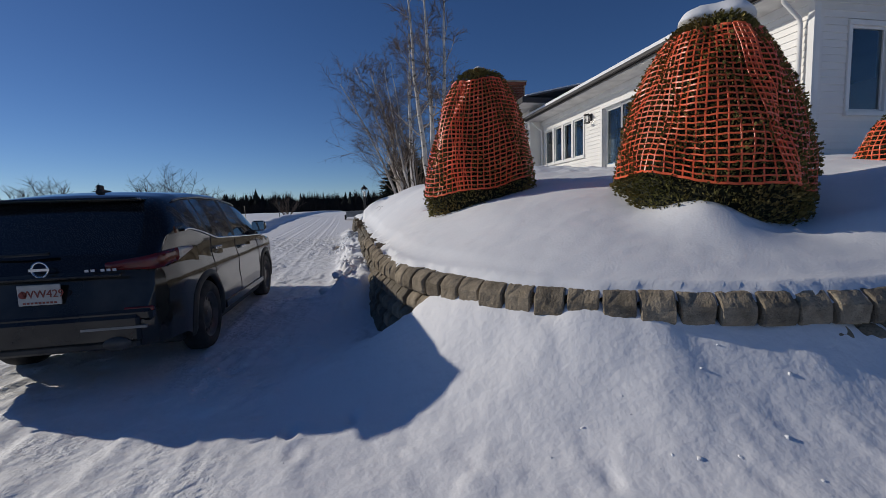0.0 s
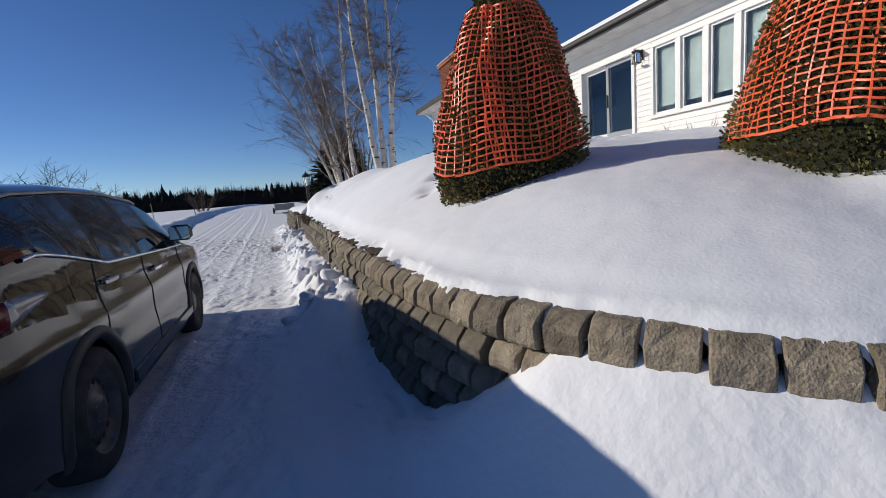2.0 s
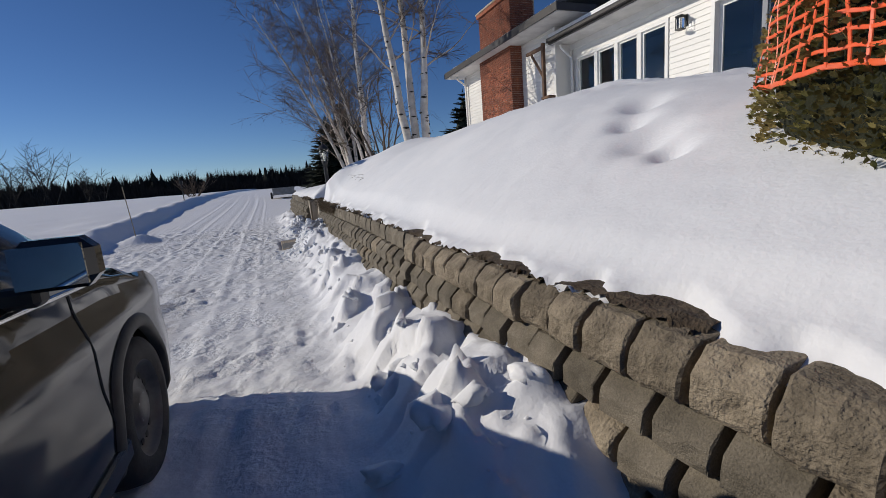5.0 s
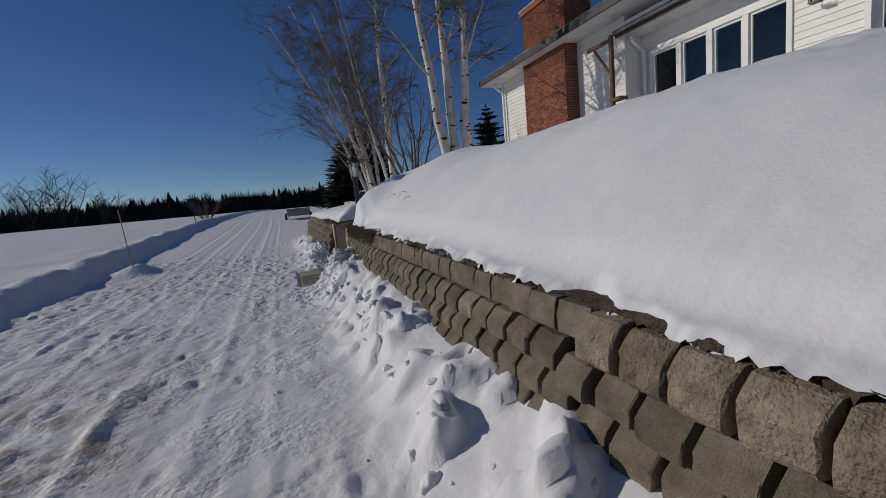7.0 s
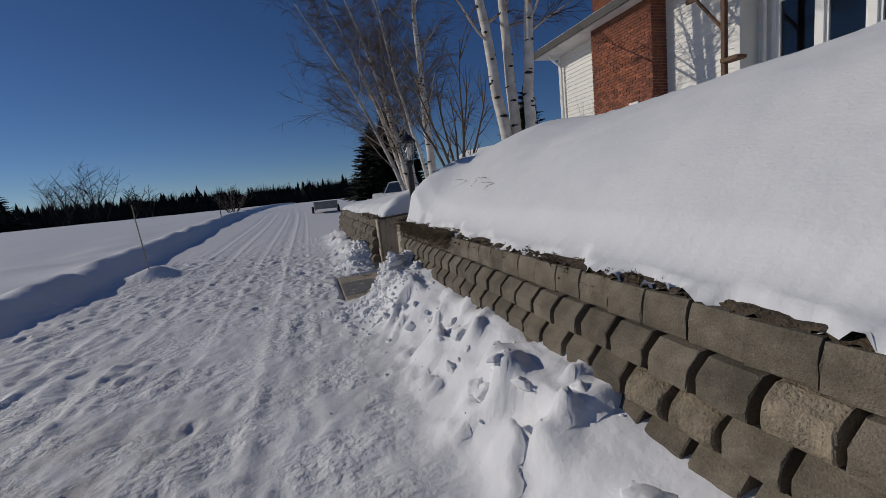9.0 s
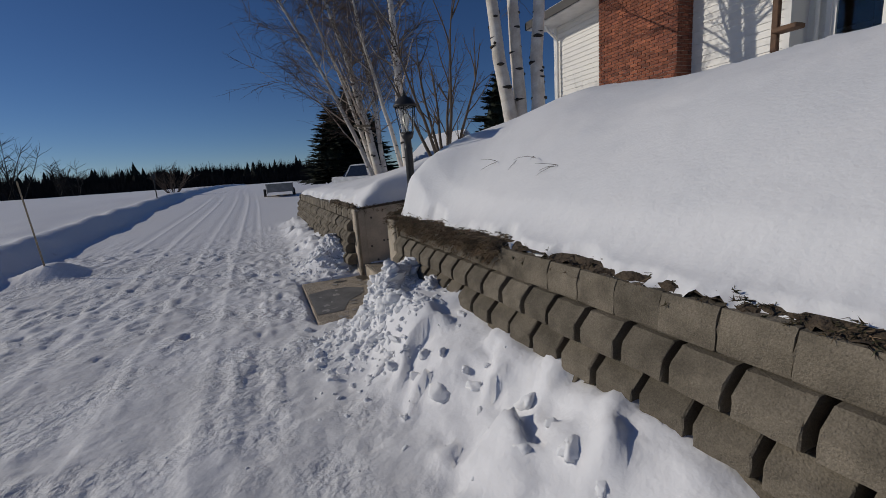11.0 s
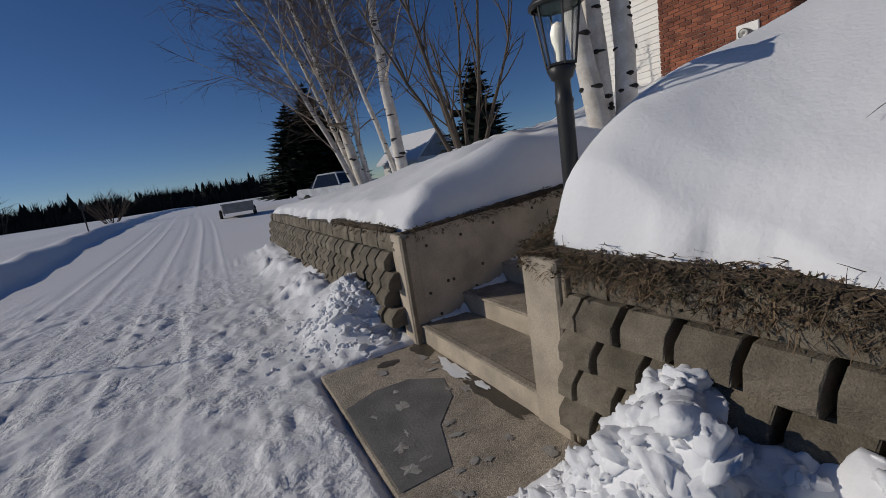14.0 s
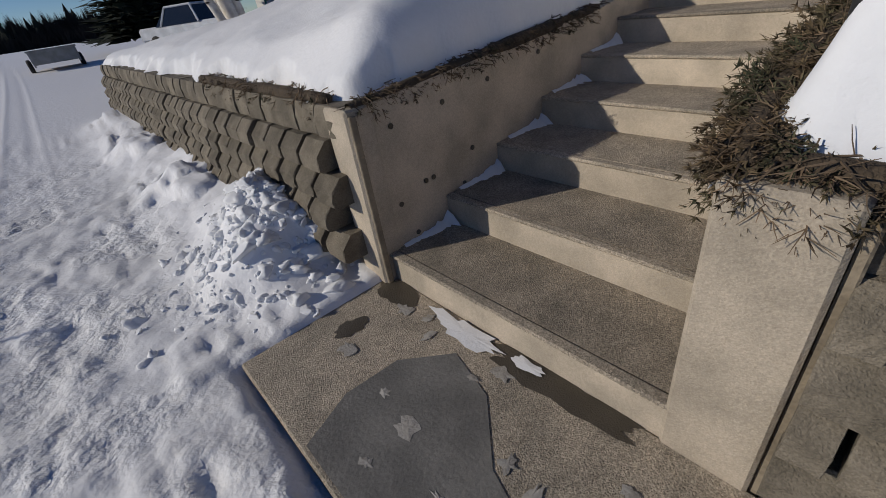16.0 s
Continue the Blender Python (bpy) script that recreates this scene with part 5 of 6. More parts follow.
# ---- shrubs wrapped for the winter in orange netting ----
def shrub(name, cx, cy, z0, z1, radius, seed, lean=0.0, net=(0.25, 0.93), label="", leaves=13000, tilt=0.0):
    rnd = random.Random(seed)
    h = z1 - z0
    lo_net, hi_net = net
    PROF_H, PROF_R = [0, 0.12, 0.35, 0.6, 0.8, 0.92, 0.98, 1.0], [0.94, 1.0, 0.95, 0.80, 0.62, 0.46, 0.34, 0.16]

    def rad(f, a):
        lump = 1 + 0.05 * math.sin(3 * a + seed) + 0.035 * math.sin(5 * a + 9 * f + seed) + 0.018 * math.sin(9 * a - 14 * f)
        return radius * float(np.interp(f, PROF_H, PROF_R)) * lump

    s = thing(name, (cx, cy, z0), label, "shrub", group="wrapped shrubs")
    vs, fs = [], []
    N, R = 28, 14
    for i in range(R + 1):
        f = i / R
        for k in range(N):
            a = 2 * math.pi * k / N
            r = rad(f, a) * (0.90 + 0.05 * rnd.random())
            vs.append((r * math.cos(a) + lean * f, r * math.sin(a), f * h * 0.98 - 0.15 * (f == 0)))
    for i in range(R):
        for k in range(N):
            a, b = i * N + k, i * N + (k + 1) % N
            fs.append((a, b, b + N, a + N))
    fs.append(tuple(R * N + k for k in range(N)))
    # closed hull, coloured dark in place of shade behind the leaves
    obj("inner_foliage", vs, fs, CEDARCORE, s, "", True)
    vs, fs = [], []
    for k in range(leaves):
        f = rnd.random() ** 1.15
        if rnd.random() < 0.06:
            f = 1.0
        a = rnd.uniform(0, 2 * math.pi)
        r = rad(f, a) * (rnd.uniform(0.90, 1.05 if lo_net < f < hi_net else 1.05) if f < 1 else math.sqrt(rnd.random()))
        p = Vector((r * math.cos(a) + lean * f, r * math.sin(a), f * h + rnd.uniform(-0.03, 0.03)))
        out = Vector((math.cos(a), math.sin(a), 0.35 + rnd.uniform(-0.5, 0.7))) if f < 1 else Vector((rnd.uniform(-0.6, 0.6), rnd.uniform(-0.6, 0.6), 1))
        out.normalize()
        side = out.cross(Vector((rnd.uniform(-1, 1), rnd.uniform(-1, 1), rnd.uniform(-1, 1)))).normalized()
        L, W = rnd.uniform(0.022, 0.045), rnd.uniform(0.008, 0.015)
        b = len(vs)
        tip = p + out * L
        mid = p + out * L * 0.55
        vs += [p - side * W * 0.4, p + side * W * 0.4, mid + side * W, tip, mid - side * W]
        fs.append((b, b + 1, b + 2, b + 3, b + 4))
        for sg in (1, -1):
            b = len(vs)
            q = mid + (side * sg + out).normalized() * L * 0.7
            vs += [mid - out * W * 0.5, mid + out * W * 0.5, q]
            fs.append((b, b + 1, b + 2))
    tagged(obj("leaf_sprays", vs, fs, CEDAR, s, "scale-leaved sprays, green and winter-bronzed"), kind="stuff")
    # the net: cords woven round the shrub, with thickness
    e = thing("safety_net", (cx, cy, z0), "torn orange plastic snow fencing wrapped round the shrub", "net", group="wrapped shrubs")
    lo, hi = net
    rows, cols, sub = int((hi - lo) * h / 0.058), int(2 * math.pi * radius / 0.088), 4
    rr = random.Random(seed + 5)
    sag = [rr.uniform(-0.006, 0.006) for _ in range(cols + 1)]

    def at(u, v):
        """u round the shrub, v from the net's lower to its upper edge."""
        a = 2 * math.pi * u
        wave = 0.018 * math.sin(2 * a + seed) + 0.012 * math.sin(5 * a + 2 * seed + 3 * v)
        f = lo + (hi - lo) * v + wave * (1.0 - 0.3 * v) + 0.045 * math.cos(a - tilt) * (1 - v)
        r = rad(min(max(f, 0), 1), a) + 0.030 + 0.016 * math.sin(7 * a + 7 * v + seed) + 0.009 * math.sin(17 * a - 13 * v)
        return Vector((r * math.cos(a) + lean * f, r * math.sin(a), f * h))

    def ribbon(vs, fs, pts, wide, up):
        b = len(vs)
        for i, p in enumerate(pts):
            d = (pts[min(i + 1, len(pts) - 1)] - pts[max(i - 1, 0)]).normalized()
            o = Vector((p.x, p.y, 0)).normalized()
            w = d.cross(o).normalized() * wide
            vs += [p - w, p + w, p + w * 0.7 + o * 0.004, p - w * 0.7 + o * 0.004]
        for i in range(len(pts) - 1):
            k = b + 4 * i
            for j in range(4):
                fs.append((k + j, k + (j + 1) % 4, k + 4 + (j + 1) % 4, k + 4 + j))

    vs, fs = [], []
    for i in range(rows + 1):
        v = i / rows
        ribbon(vs, fs, [at(k / (cols * sub), v + 0.0018 * math.sin(k * 0.9 + i)) for k in range(cols * sub + 1)], 0.0085 if i not in (0, rows) else 0.012, True)
    tagged(obj("net_weft", vs, fs, NET, e), kind="stuff")
    vs, fs = [], []
    for k in range(cols):
        ribbon(vs, fs, [at((k + sag[k] * 8) / cols + 0.0006 * math.sin(i * 0.7 + k), i / (rows * 1.0)) for i in range(rows + 1)], 0.0080, False)
    tagged(obj("net_warp", vs, fs, NET, e), kind="stuff")
    # a gathered flap where the net overlaps itself
    vs, fs = [], []
    a0 = 0.60 if seed % 2 else 0.68
    for j in range(4):
        pts = []
        for i in range(rows + 1):
            v = i / rows
            p = at(a0 + 0.010 * j + 0.05 * (1 - v), v)
            o = Vector((p.x, p.y, 0)).normalized()
            pts.append(p + o * (0.02 + 0.02 * abs(math.sin(j * 2.1 + v * 9))))
        ribbon(vs, fs, pts, 0.007, False)
    for i in range(0, rows + 1):
        v = i / rows
        pts = []
        for j in range(4):
            p = at(a0 + 0.010 * j + 0.05 * (1 - v), v)
            pts.append(p + Vector((p.x, p.y, 0)).normalized() * (0.024 + 0.02 * abs(math.sin(j * 2.1 + v * 9))))
        ribbon(vs, fs, pts, 0.007, True)
    tagged(obj("loose_flap", vs, fs, NET, e, "gathered flap of net"), kind="stuff")
    return s


def mound(name, cx, cy, z, rx, ry, hh, label, seed=0):
    vs, fs, n, m = [], [], 22, 7
    for i in range(m + 1):
        q = i / m
        for k in range(n):
            a = 2 * math.pi * k / n
            w = 1 + 0.12 * math.sin(3 * a + seed) + 0.08 * math.sin(5 * a + 2 * seed)
            vs.append((cx + rx * w * math.cos(q * math.pi / 2) * math.cos(a), cy + ry * w * math.cos(q * math.pi / 2) * math.sin(a), z + hh * math.sin(q * math.pi / 2)))
    for i in range(m):
        for k in range(n):
            a, b = i * n + k, i * n + (k + 1) % n
            fs.append((a, b, b + n, a + n))
    fs.append(tuple(range(n - 1, -1, -1)))
    return tagged(obj(name, vs, fs, SNOW, None, "", True), label, "snow")


shrub("wrapped_shrub", 1.90, 6.48, 1.38, 3.52, 0.80, 3, 0.06, (0.20, 0.92), "tall rounded cedar shrub with bronzed green foliage in the snow", 20000, 0.2)
shrub("wrapped_shrub", 3.80, 4.05, 1.22, 3.36, 0.94, 8, 0.02, (0.21, 0.91), "broad rounded cedar shrub with bronzed green foliage in the snow", 27000, 2.6)
shrub("wrapped_shrub", 7.05, 4.30, 1.5, 2.52, 0.50, 12, 0.0, (0.1, 0.92), "small cedar shrub wrapped for winter near the house", 3500)
mound("drifted_snow", 1.96, 6.48, 3.53, 0.11, 0.11, 0.10, "small white cushion of snow on the wrapped shrub", 2)
mound("drifted_snow", 3.86, 4.06, 3.35, 0.36, 0.36, 0.19, "thick rounded cushion of snow on the broad shrub", 5)


# ---- lamp post beside the stairs ----
def lamp_post(x, y, z, height):
    p = thing("lamp_post", (x, y, z), "black iron lamp post with a glazed lantern, standing in snow", "lamp post")
    vs, fs = lathe([(0.045, -0.4), (0.045, height - 0.62), (0.05, height - 0.60), (0.042, height - 0.58), (0.04, height - 0.50), (0.055, height - 0.49), (0.075, height - 0.44), (0.06, height - 0.43)], 20)
    obj("pole", vs, fs, BLACKIRON, p, "", True)
    b, t = height - 0.43, height - 0.14
    k6 = 6
    vs, fs = lathe([(0.03, b - 0.02), (0.078, b), (0.078, b + 0.012), (0.0, b + 0.014)], k6)
    obj("lantern_base", vs, fs, BLACKIRON, p)
    for k in range(k6):
        a = 2 * math.pi * k / k6
        c = Tubes()
        c.add([(0.074 * math.cos(a), 0.074 * math.sin(a), b), (0.118 * math.cos(a), 0.118 * math.sin(a), t)], [0.006, 0.006], 5)
        obj("lantern_bar", c.v, c.f, BLACKIRON, p)
        a2 = a + 2 * math.pi / k6
        quad = [(0.071 * math.cos(a), 0.071 * math.sin(a), b + 0.012), (0.071 * math.cos(a2), 0.071 * math.sin(a2), b + 0.012), (0.115 * math.cos(a2), 0.115 * math.sin(a2), t), (0.115 * math.cos(a), 0.115 * math.sin(a), t)]
        inner = [(q[0] * 0.965, q[1] * 0.965, q[2]) for q in quad]
        g = obj("lantern_pane", quad + inner, [(0, 1, 2, 3), (7, 6, 5, 4), (0, 4, 5, 1), (1, 5, 6, 2), (2, 6, 7, 3), (3, 7, 4, 0)], LANTERN, p)
        g.visible_shadow = False
    vs, fs = lathe([(0.125, t - 0.012), (0.14, t), (0.135, t + 0.012), (0.11, t + 0.04), (0.075, t + 0.085), (0.03, t + 0.105), (0.022, t + 0.12), (0.028, t + 0.13), (0.008, t + 0.16), (0.0, t + 0.19)], k6 * 2)
    obj("lantern_roof", vs, fs, BLACKIRON, p, "domed black lantern roof", True)
    vs, fs = lathe([(0.018, b + 0.01), (0.02, b + 0.07), (0.036, b + 0.12), (0.04, b + 0.16), (0.028, b + 0.20), (0.0, b + 0.215)], 16)
    obj("bulb", vs, fs, BULB, p, "", True)


lamp_post(0.35, 16.225, 1.40, 1.02)


# ---- trees ----
def bend(rnd, p, d, length, steps, wander, rise):
    pts = [p]
    for _ in range(steps):
        d = (d + Vector((rnd.uniform(-wander, wander), rnd.uniform(-wander, wander), rnd.uniform(-wander, wander) + rise))).normalized()
        pts.append(pts[-1] + d * (length / steps))
    return pts


def stem(rnd, base, top, sway, steps=14):
    base, top = Vector(base), Vector(top)
    side = Vector(sway)
    return [base.lerp(top, i / steps) + side * math.sin(math.pi * i / steps) + Vector((rnd.uniform(-0.03, 0.03), rnd.uniform(-0.03, 0.03), 0)) * (i > 0) for i in range(steps + 1)]


def birch(name, stems, seed, label, limbs=24, reach=2.6, first=0.22):
    """stems: base, top, sway, radius at the foot."""
    rnd = random.Random(seed)
    tree = thing(name, stems[0][0], label, "tree")
    off = Vector(stems[0][0])
    twigs, boughs = Tubes(), Tubes()
    for base, top, sway, radius in stems:
        pts = stem(rnd, Vector(base) - off - Vector((0, 0, 0.5)), Vector(top) - off, sway)
        t = Tubes()
        n = len(pts)
        t.add(pts, [radius * (1 - 0.86 * (i / (n - 1)) ** 0.9) * (1.25 if i == 0 else 1) for i in range(n)], 12)
        obj("trunk", t.v, t.f, BARKWHITE, tree, "white birch bark with black scars", True)
        # black scars round the trunk
        sc = Tubes()
        for _ in range(46):
            f = rnd.uniform(0.02, 0.75) * (n - 1)
            i = int(f)
            c = pts[i].lerp(pts[i + 1], f - i)
            r = radius * (1 - 0.86 * (f / (n - 1)) ** 0.9) * 1.0
            a, w = rnd.uniform(0, 6.28), rnd.uniform(0.25, 1.0)
            arc = [c + Vector((math.cos(a + w * q), math.sin(a + w * q), 0.05 * abs(q))) * r for q in (-1, -0.5, 0, 0.5, 1)]
            th = rnd.uniform(0.006, 0.022) * radius / 0.12
            sc.add(arc, [th * 0.4, th, th * 1.4, th, th * 0.4], 5)
        tagged(obj("scarred_bark", sc.v, sc.f, BARKDARK, tree), kind="stuff")
        total = (pts[-1] - pts[0]).length
        for b in range(limbs):
            f = (first + (0.99 - first) * (b + rnd.random()) / limbs) * (n - 1)
            i = min(int(f), n - 2)
            p = pts[i].lerp(pts[i + 1], f - i)
            rel = f / (n - 1)
            a = rnd.uniform(0, 6.28)
            d = Vector((math.cos(a), math.sin(a), rnd.uniform(0.5, 1.1)))
            d.normalize()
            L = reach * (1.15 - 0.75 * rel) * rnd.uniform(0.6, 1.1)
            r0 = max(0.008, radius * (1 - 0.86 * rel) * 0.30)
            br = bend(rnd, p, d, L, 6, 0.16, 0.03)
            boughs.add(br, [r0 * (1 - 0.8 * k / 6) for k in range(7)], 5)
            for s in range(10):
                k = rnd.randint(1, 5)
                q = br[k].lerp(br[k + 1], rnd.random())
                dd = ((br[k + 1] - br[k]).normalized() + Vector((rnd.uniform(-1, 1), rnd.uniform(-1, 1), rnd.uniform(-0.5, 0.7)))).normalized()
                l2 = L * rnd.uniform(0.25, 0.55)
                sb = bend(rnd, q, dd, l2, 4, 0.22, -0.02)
                twigs.add(sb, [0.010, 0.008, 0.006, 0.0045, 0.003], 3)
                for w in range(7):
                    k2 = rnd.randint(0, 3)
                    q2 = sb[k2].lerp(sb[k2 + 1], rnd.random())
                    d3 = ((sb[k2 + 1] - sb[k2]).normalized() + Vector((rnd.uniform(-1, 1), rnd.uniform(-1, 1), rnd.uniform(-0.8, 0.4)))).normalized()
                    tw = bend(rnd, q2, d3, l2 * rnd.uniform(0.3, 0.7), 3, 0.25, -0.06)
                    twigs.add(tw, [0.0055, 0.0048, 0.0038, 0.0026], 3)
    tagged(obj("bough_crown", boughs.v, boughs.f, LIMB, tree, "", True), kind="stuff")
    tagged(obj("twig_crown", twigs.v, twigs.f, BRANCH, tree, "fine red-brown leafless twigs"), kind="stuff")
    return tree


def hz(x, y):
    return float(hill_z(np.array([x]), np.array([y]))[0][0])


birch("birch_tree", [((3.36, 18.50, 1.8), (2.75, 19.6, 11.5), (-0.15, 0, 0), 0.15), ((3.48, 18.62, 1.8), (3.35, 19.3, 12.0), (0.08, 0, 0), 0.145), ((3.64, 18.44, 1.8), (4.25, 18.9, 11.5), (0.10, 0, 0), 0.15)], 5, "clump of three leafless white birches in the snow near the house", 18, 2.3, 0.30)
birch("birch_tree", [((3.45, 28.4, 0.5), (1.5, 30.8, 11.0), (0.25, 0, 0.3), 0.20), ((3.55, 28.5, 0.5), (2.9, 30.5, 11.5), (0.2, 0, 0), 0.12), ((3.40, 28.35, 0.5), (-0.6, 30.2, 10.0), (0.3, 0, 0.3), 0.12), ((3.48, 28.6, 0.5), (0.5, 31.5, 11.5), (0.3, 0, 0.2), 0.11)], 11, "leaning leafless white birch above the drive", 24, 4.6, 0.22)
birch("birch_tree", [((3.55, 25.7, 1.3), (3.65, 26.1, 11.8), (-0.12, 0, 0), 0.19), ((3.5, 25.8, 1.6), (2.2, 27.8, 10.5), (-0.1, 0, 0), 0.09)], 17, "tall leafless white birch behind the retaining wall", 22, 2.6, 0.28)
rnd = random.Random(2)


def bare_shrub(name, x, y, z, height, n, seed, label, mat=BRANCH, spread=0.5, thick=0.035):
    r = random.Random(seed)
    s = thing(name, (x, y, z), label, "shrub")
    t = Tubes()
    for k in range(n):
        a = r.uniform(0, 6.28)
        d = Vector((spread * math.cos(a), spread * math.sin(a), 1)).normalized()
        L = height * r.uniform(0.7, 1.1)
        pts = bend(r, Vector((0.12 * math.cos(a) * thick / 0.03, 0.12 * math.sin(a) * thick / 0.03, -0.3)), d, L, 8, 0.10, 0.02)
        t.add(pts, [thick * (1 - 0.85 * i / 8) for i in range(9)], 6)
        for b in range(7):
            i = r.randint(2, 7)
            d2 = ((pts[i + 1] - pts[i]).normalized() + Vector((r.uniform(-0.8, 0.8), r.uniform(-0.8, 0.8), r.uniform(-0.1, 0.5)))).normalized()
            q = bend(r, pts[i], d2, L * r.uniform(0.18, 0.4), 4, 0.15, 0.03)
            t.add(q, [thick * 0.35 * (1 - 0.8 * j / 4) for j in range(5)], 4)
            for w in range(3):
                j = r.randint(1, 3)
                d3 = ((q[j + 1] - q[j]).normalized() + Vector((r.uniform(-0.8, 0.8), r.uniform(-0.8, 0.8), r.uniform(-0.2, 0.5)))).normalized()
                t.add(bend(r, q[j], d3, L * 0.12, 2, 0.1, 0), [thick * 0.13, thick * 0.1, thick * 0.05], 3)
    tagged(obj("stem_crown", t.v, t.f, mat, s, "", True), kind="stuff")
    return s


bare_shrub("leafless_shrub", 3.15, 21.6, 1.75, 4.2, 7, 3, "tall leafless many-stemmed shrub in deep snow", BARK, 0.42, 0.05)
for k, (x, y) in enumerate(((6.9, 11.2), (6.85, 10.2), (6.9, 12.2), (6.95, 8.7), (6.95, 8.0))):
    bare_shrub("bare_rose_bush", x, y, 2.22, 0.55, 7, 30 + k, "small leafless bush in the bed beside the house", BRANCH, 0.6, 0.008)
bare_shrub("field_bush", -9.0, 60, 1.1, 3.0, 26, 50, "round leafless brown bush beside the drive", BRANCH, 0.75, 0.03)


def spruce(name, x, y, z, h, r, seed, label, mat=SPRUCE, rings=26, trunk=True):
    rn = random.Random(seed)
    s = thing(name, (x, y, z), label, "tree")
    vs, fs = [], []
    for i in range(rings):
        f = (i + rn.random() * 0.6) / rings
        zz = h * (0.10 + 0.88 * f)
        rr = r * (1 - f) ** 0.8 * rn.uniform(0.8, 1.1) + 0.12
        for k in range(24):
            a = rn.uniform(0, 6.28)
            L = rr * rn.uniform(0.65, 1.12)
            droop = -0.18 * L + 0.25 * L * f
            d = Vector((math.cos(a), math.sin(a), 0))
            side = Vector((-math.sin(a), math.cos(a), 0))
            p0 = Vector((0, 0, zz))
            for j in range(5):
                q = (j + 0.6) / 5
                p = p0 + d * L * q + Vector((0, 0, droop * q + 0.1 * L * q * q))
                w = L * 0.20 * (1.15 - q) + 0.10
                b = len(vs)
                tip = p + d * L * 0.26 + Vector((0, 0, rn.uniform(-0.12, 0.05) * L))
                vs += [p - d * L * 0.1, p + side * w + Vector((0, 0, -w * rn.uniform(0.2, 0.7))), tip, p - side * w + Vector((0, 0, -w * rn.uniform(0.2, 0.7)))]
                fs += [(b, b + 1, b + 2), (b, b + 2, b + 3)]
    core, N = [], 9
    for i in range(7):
        for k in range(N):
            q = r * 0.55 * (1 - i / 6) ** 0.9
            core.append((q * math.cos(6.283 * k / N), q * math.sin(6.283 * k / N), h * (0.12 + 0.8 * i / 6)))
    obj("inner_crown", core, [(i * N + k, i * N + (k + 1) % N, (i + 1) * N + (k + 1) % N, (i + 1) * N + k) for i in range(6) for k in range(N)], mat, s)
    b = len(vs)
    vs += [Vector((0, 0, h * 0.97)), Vector((0.1, 0, h * 0.93)), Vector((0, 0, h * 1.02)), Vector((-0.1, 0, h * 0.93))]
    fs += [(b, b + 1, b + 2), (b, b + 2, b + 3)]
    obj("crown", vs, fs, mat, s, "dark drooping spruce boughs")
    t = Tubes()
    t.add([(0, 0, -0.3), (0, 0, h * 0.5), (0, 0, h * 0.95)], [0.22 * h / 8, 0.13 * h / 8, 0.02], 8)
    obj("trunk", t.v, t.f, BARK, s, "", True)
    return s


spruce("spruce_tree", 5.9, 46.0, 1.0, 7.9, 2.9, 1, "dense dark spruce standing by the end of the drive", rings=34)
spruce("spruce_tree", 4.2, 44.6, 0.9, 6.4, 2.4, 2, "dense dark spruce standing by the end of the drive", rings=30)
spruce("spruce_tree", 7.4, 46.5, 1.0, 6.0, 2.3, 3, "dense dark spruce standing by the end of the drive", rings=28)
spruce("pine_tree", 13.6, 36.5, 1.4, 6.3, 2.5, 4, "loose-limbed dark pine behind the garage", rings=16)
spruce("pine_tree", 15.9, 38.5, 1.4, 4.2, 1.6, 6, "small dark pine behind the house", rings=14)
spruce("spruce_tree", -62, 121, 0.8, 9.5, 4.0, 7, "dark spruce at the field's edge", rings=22)


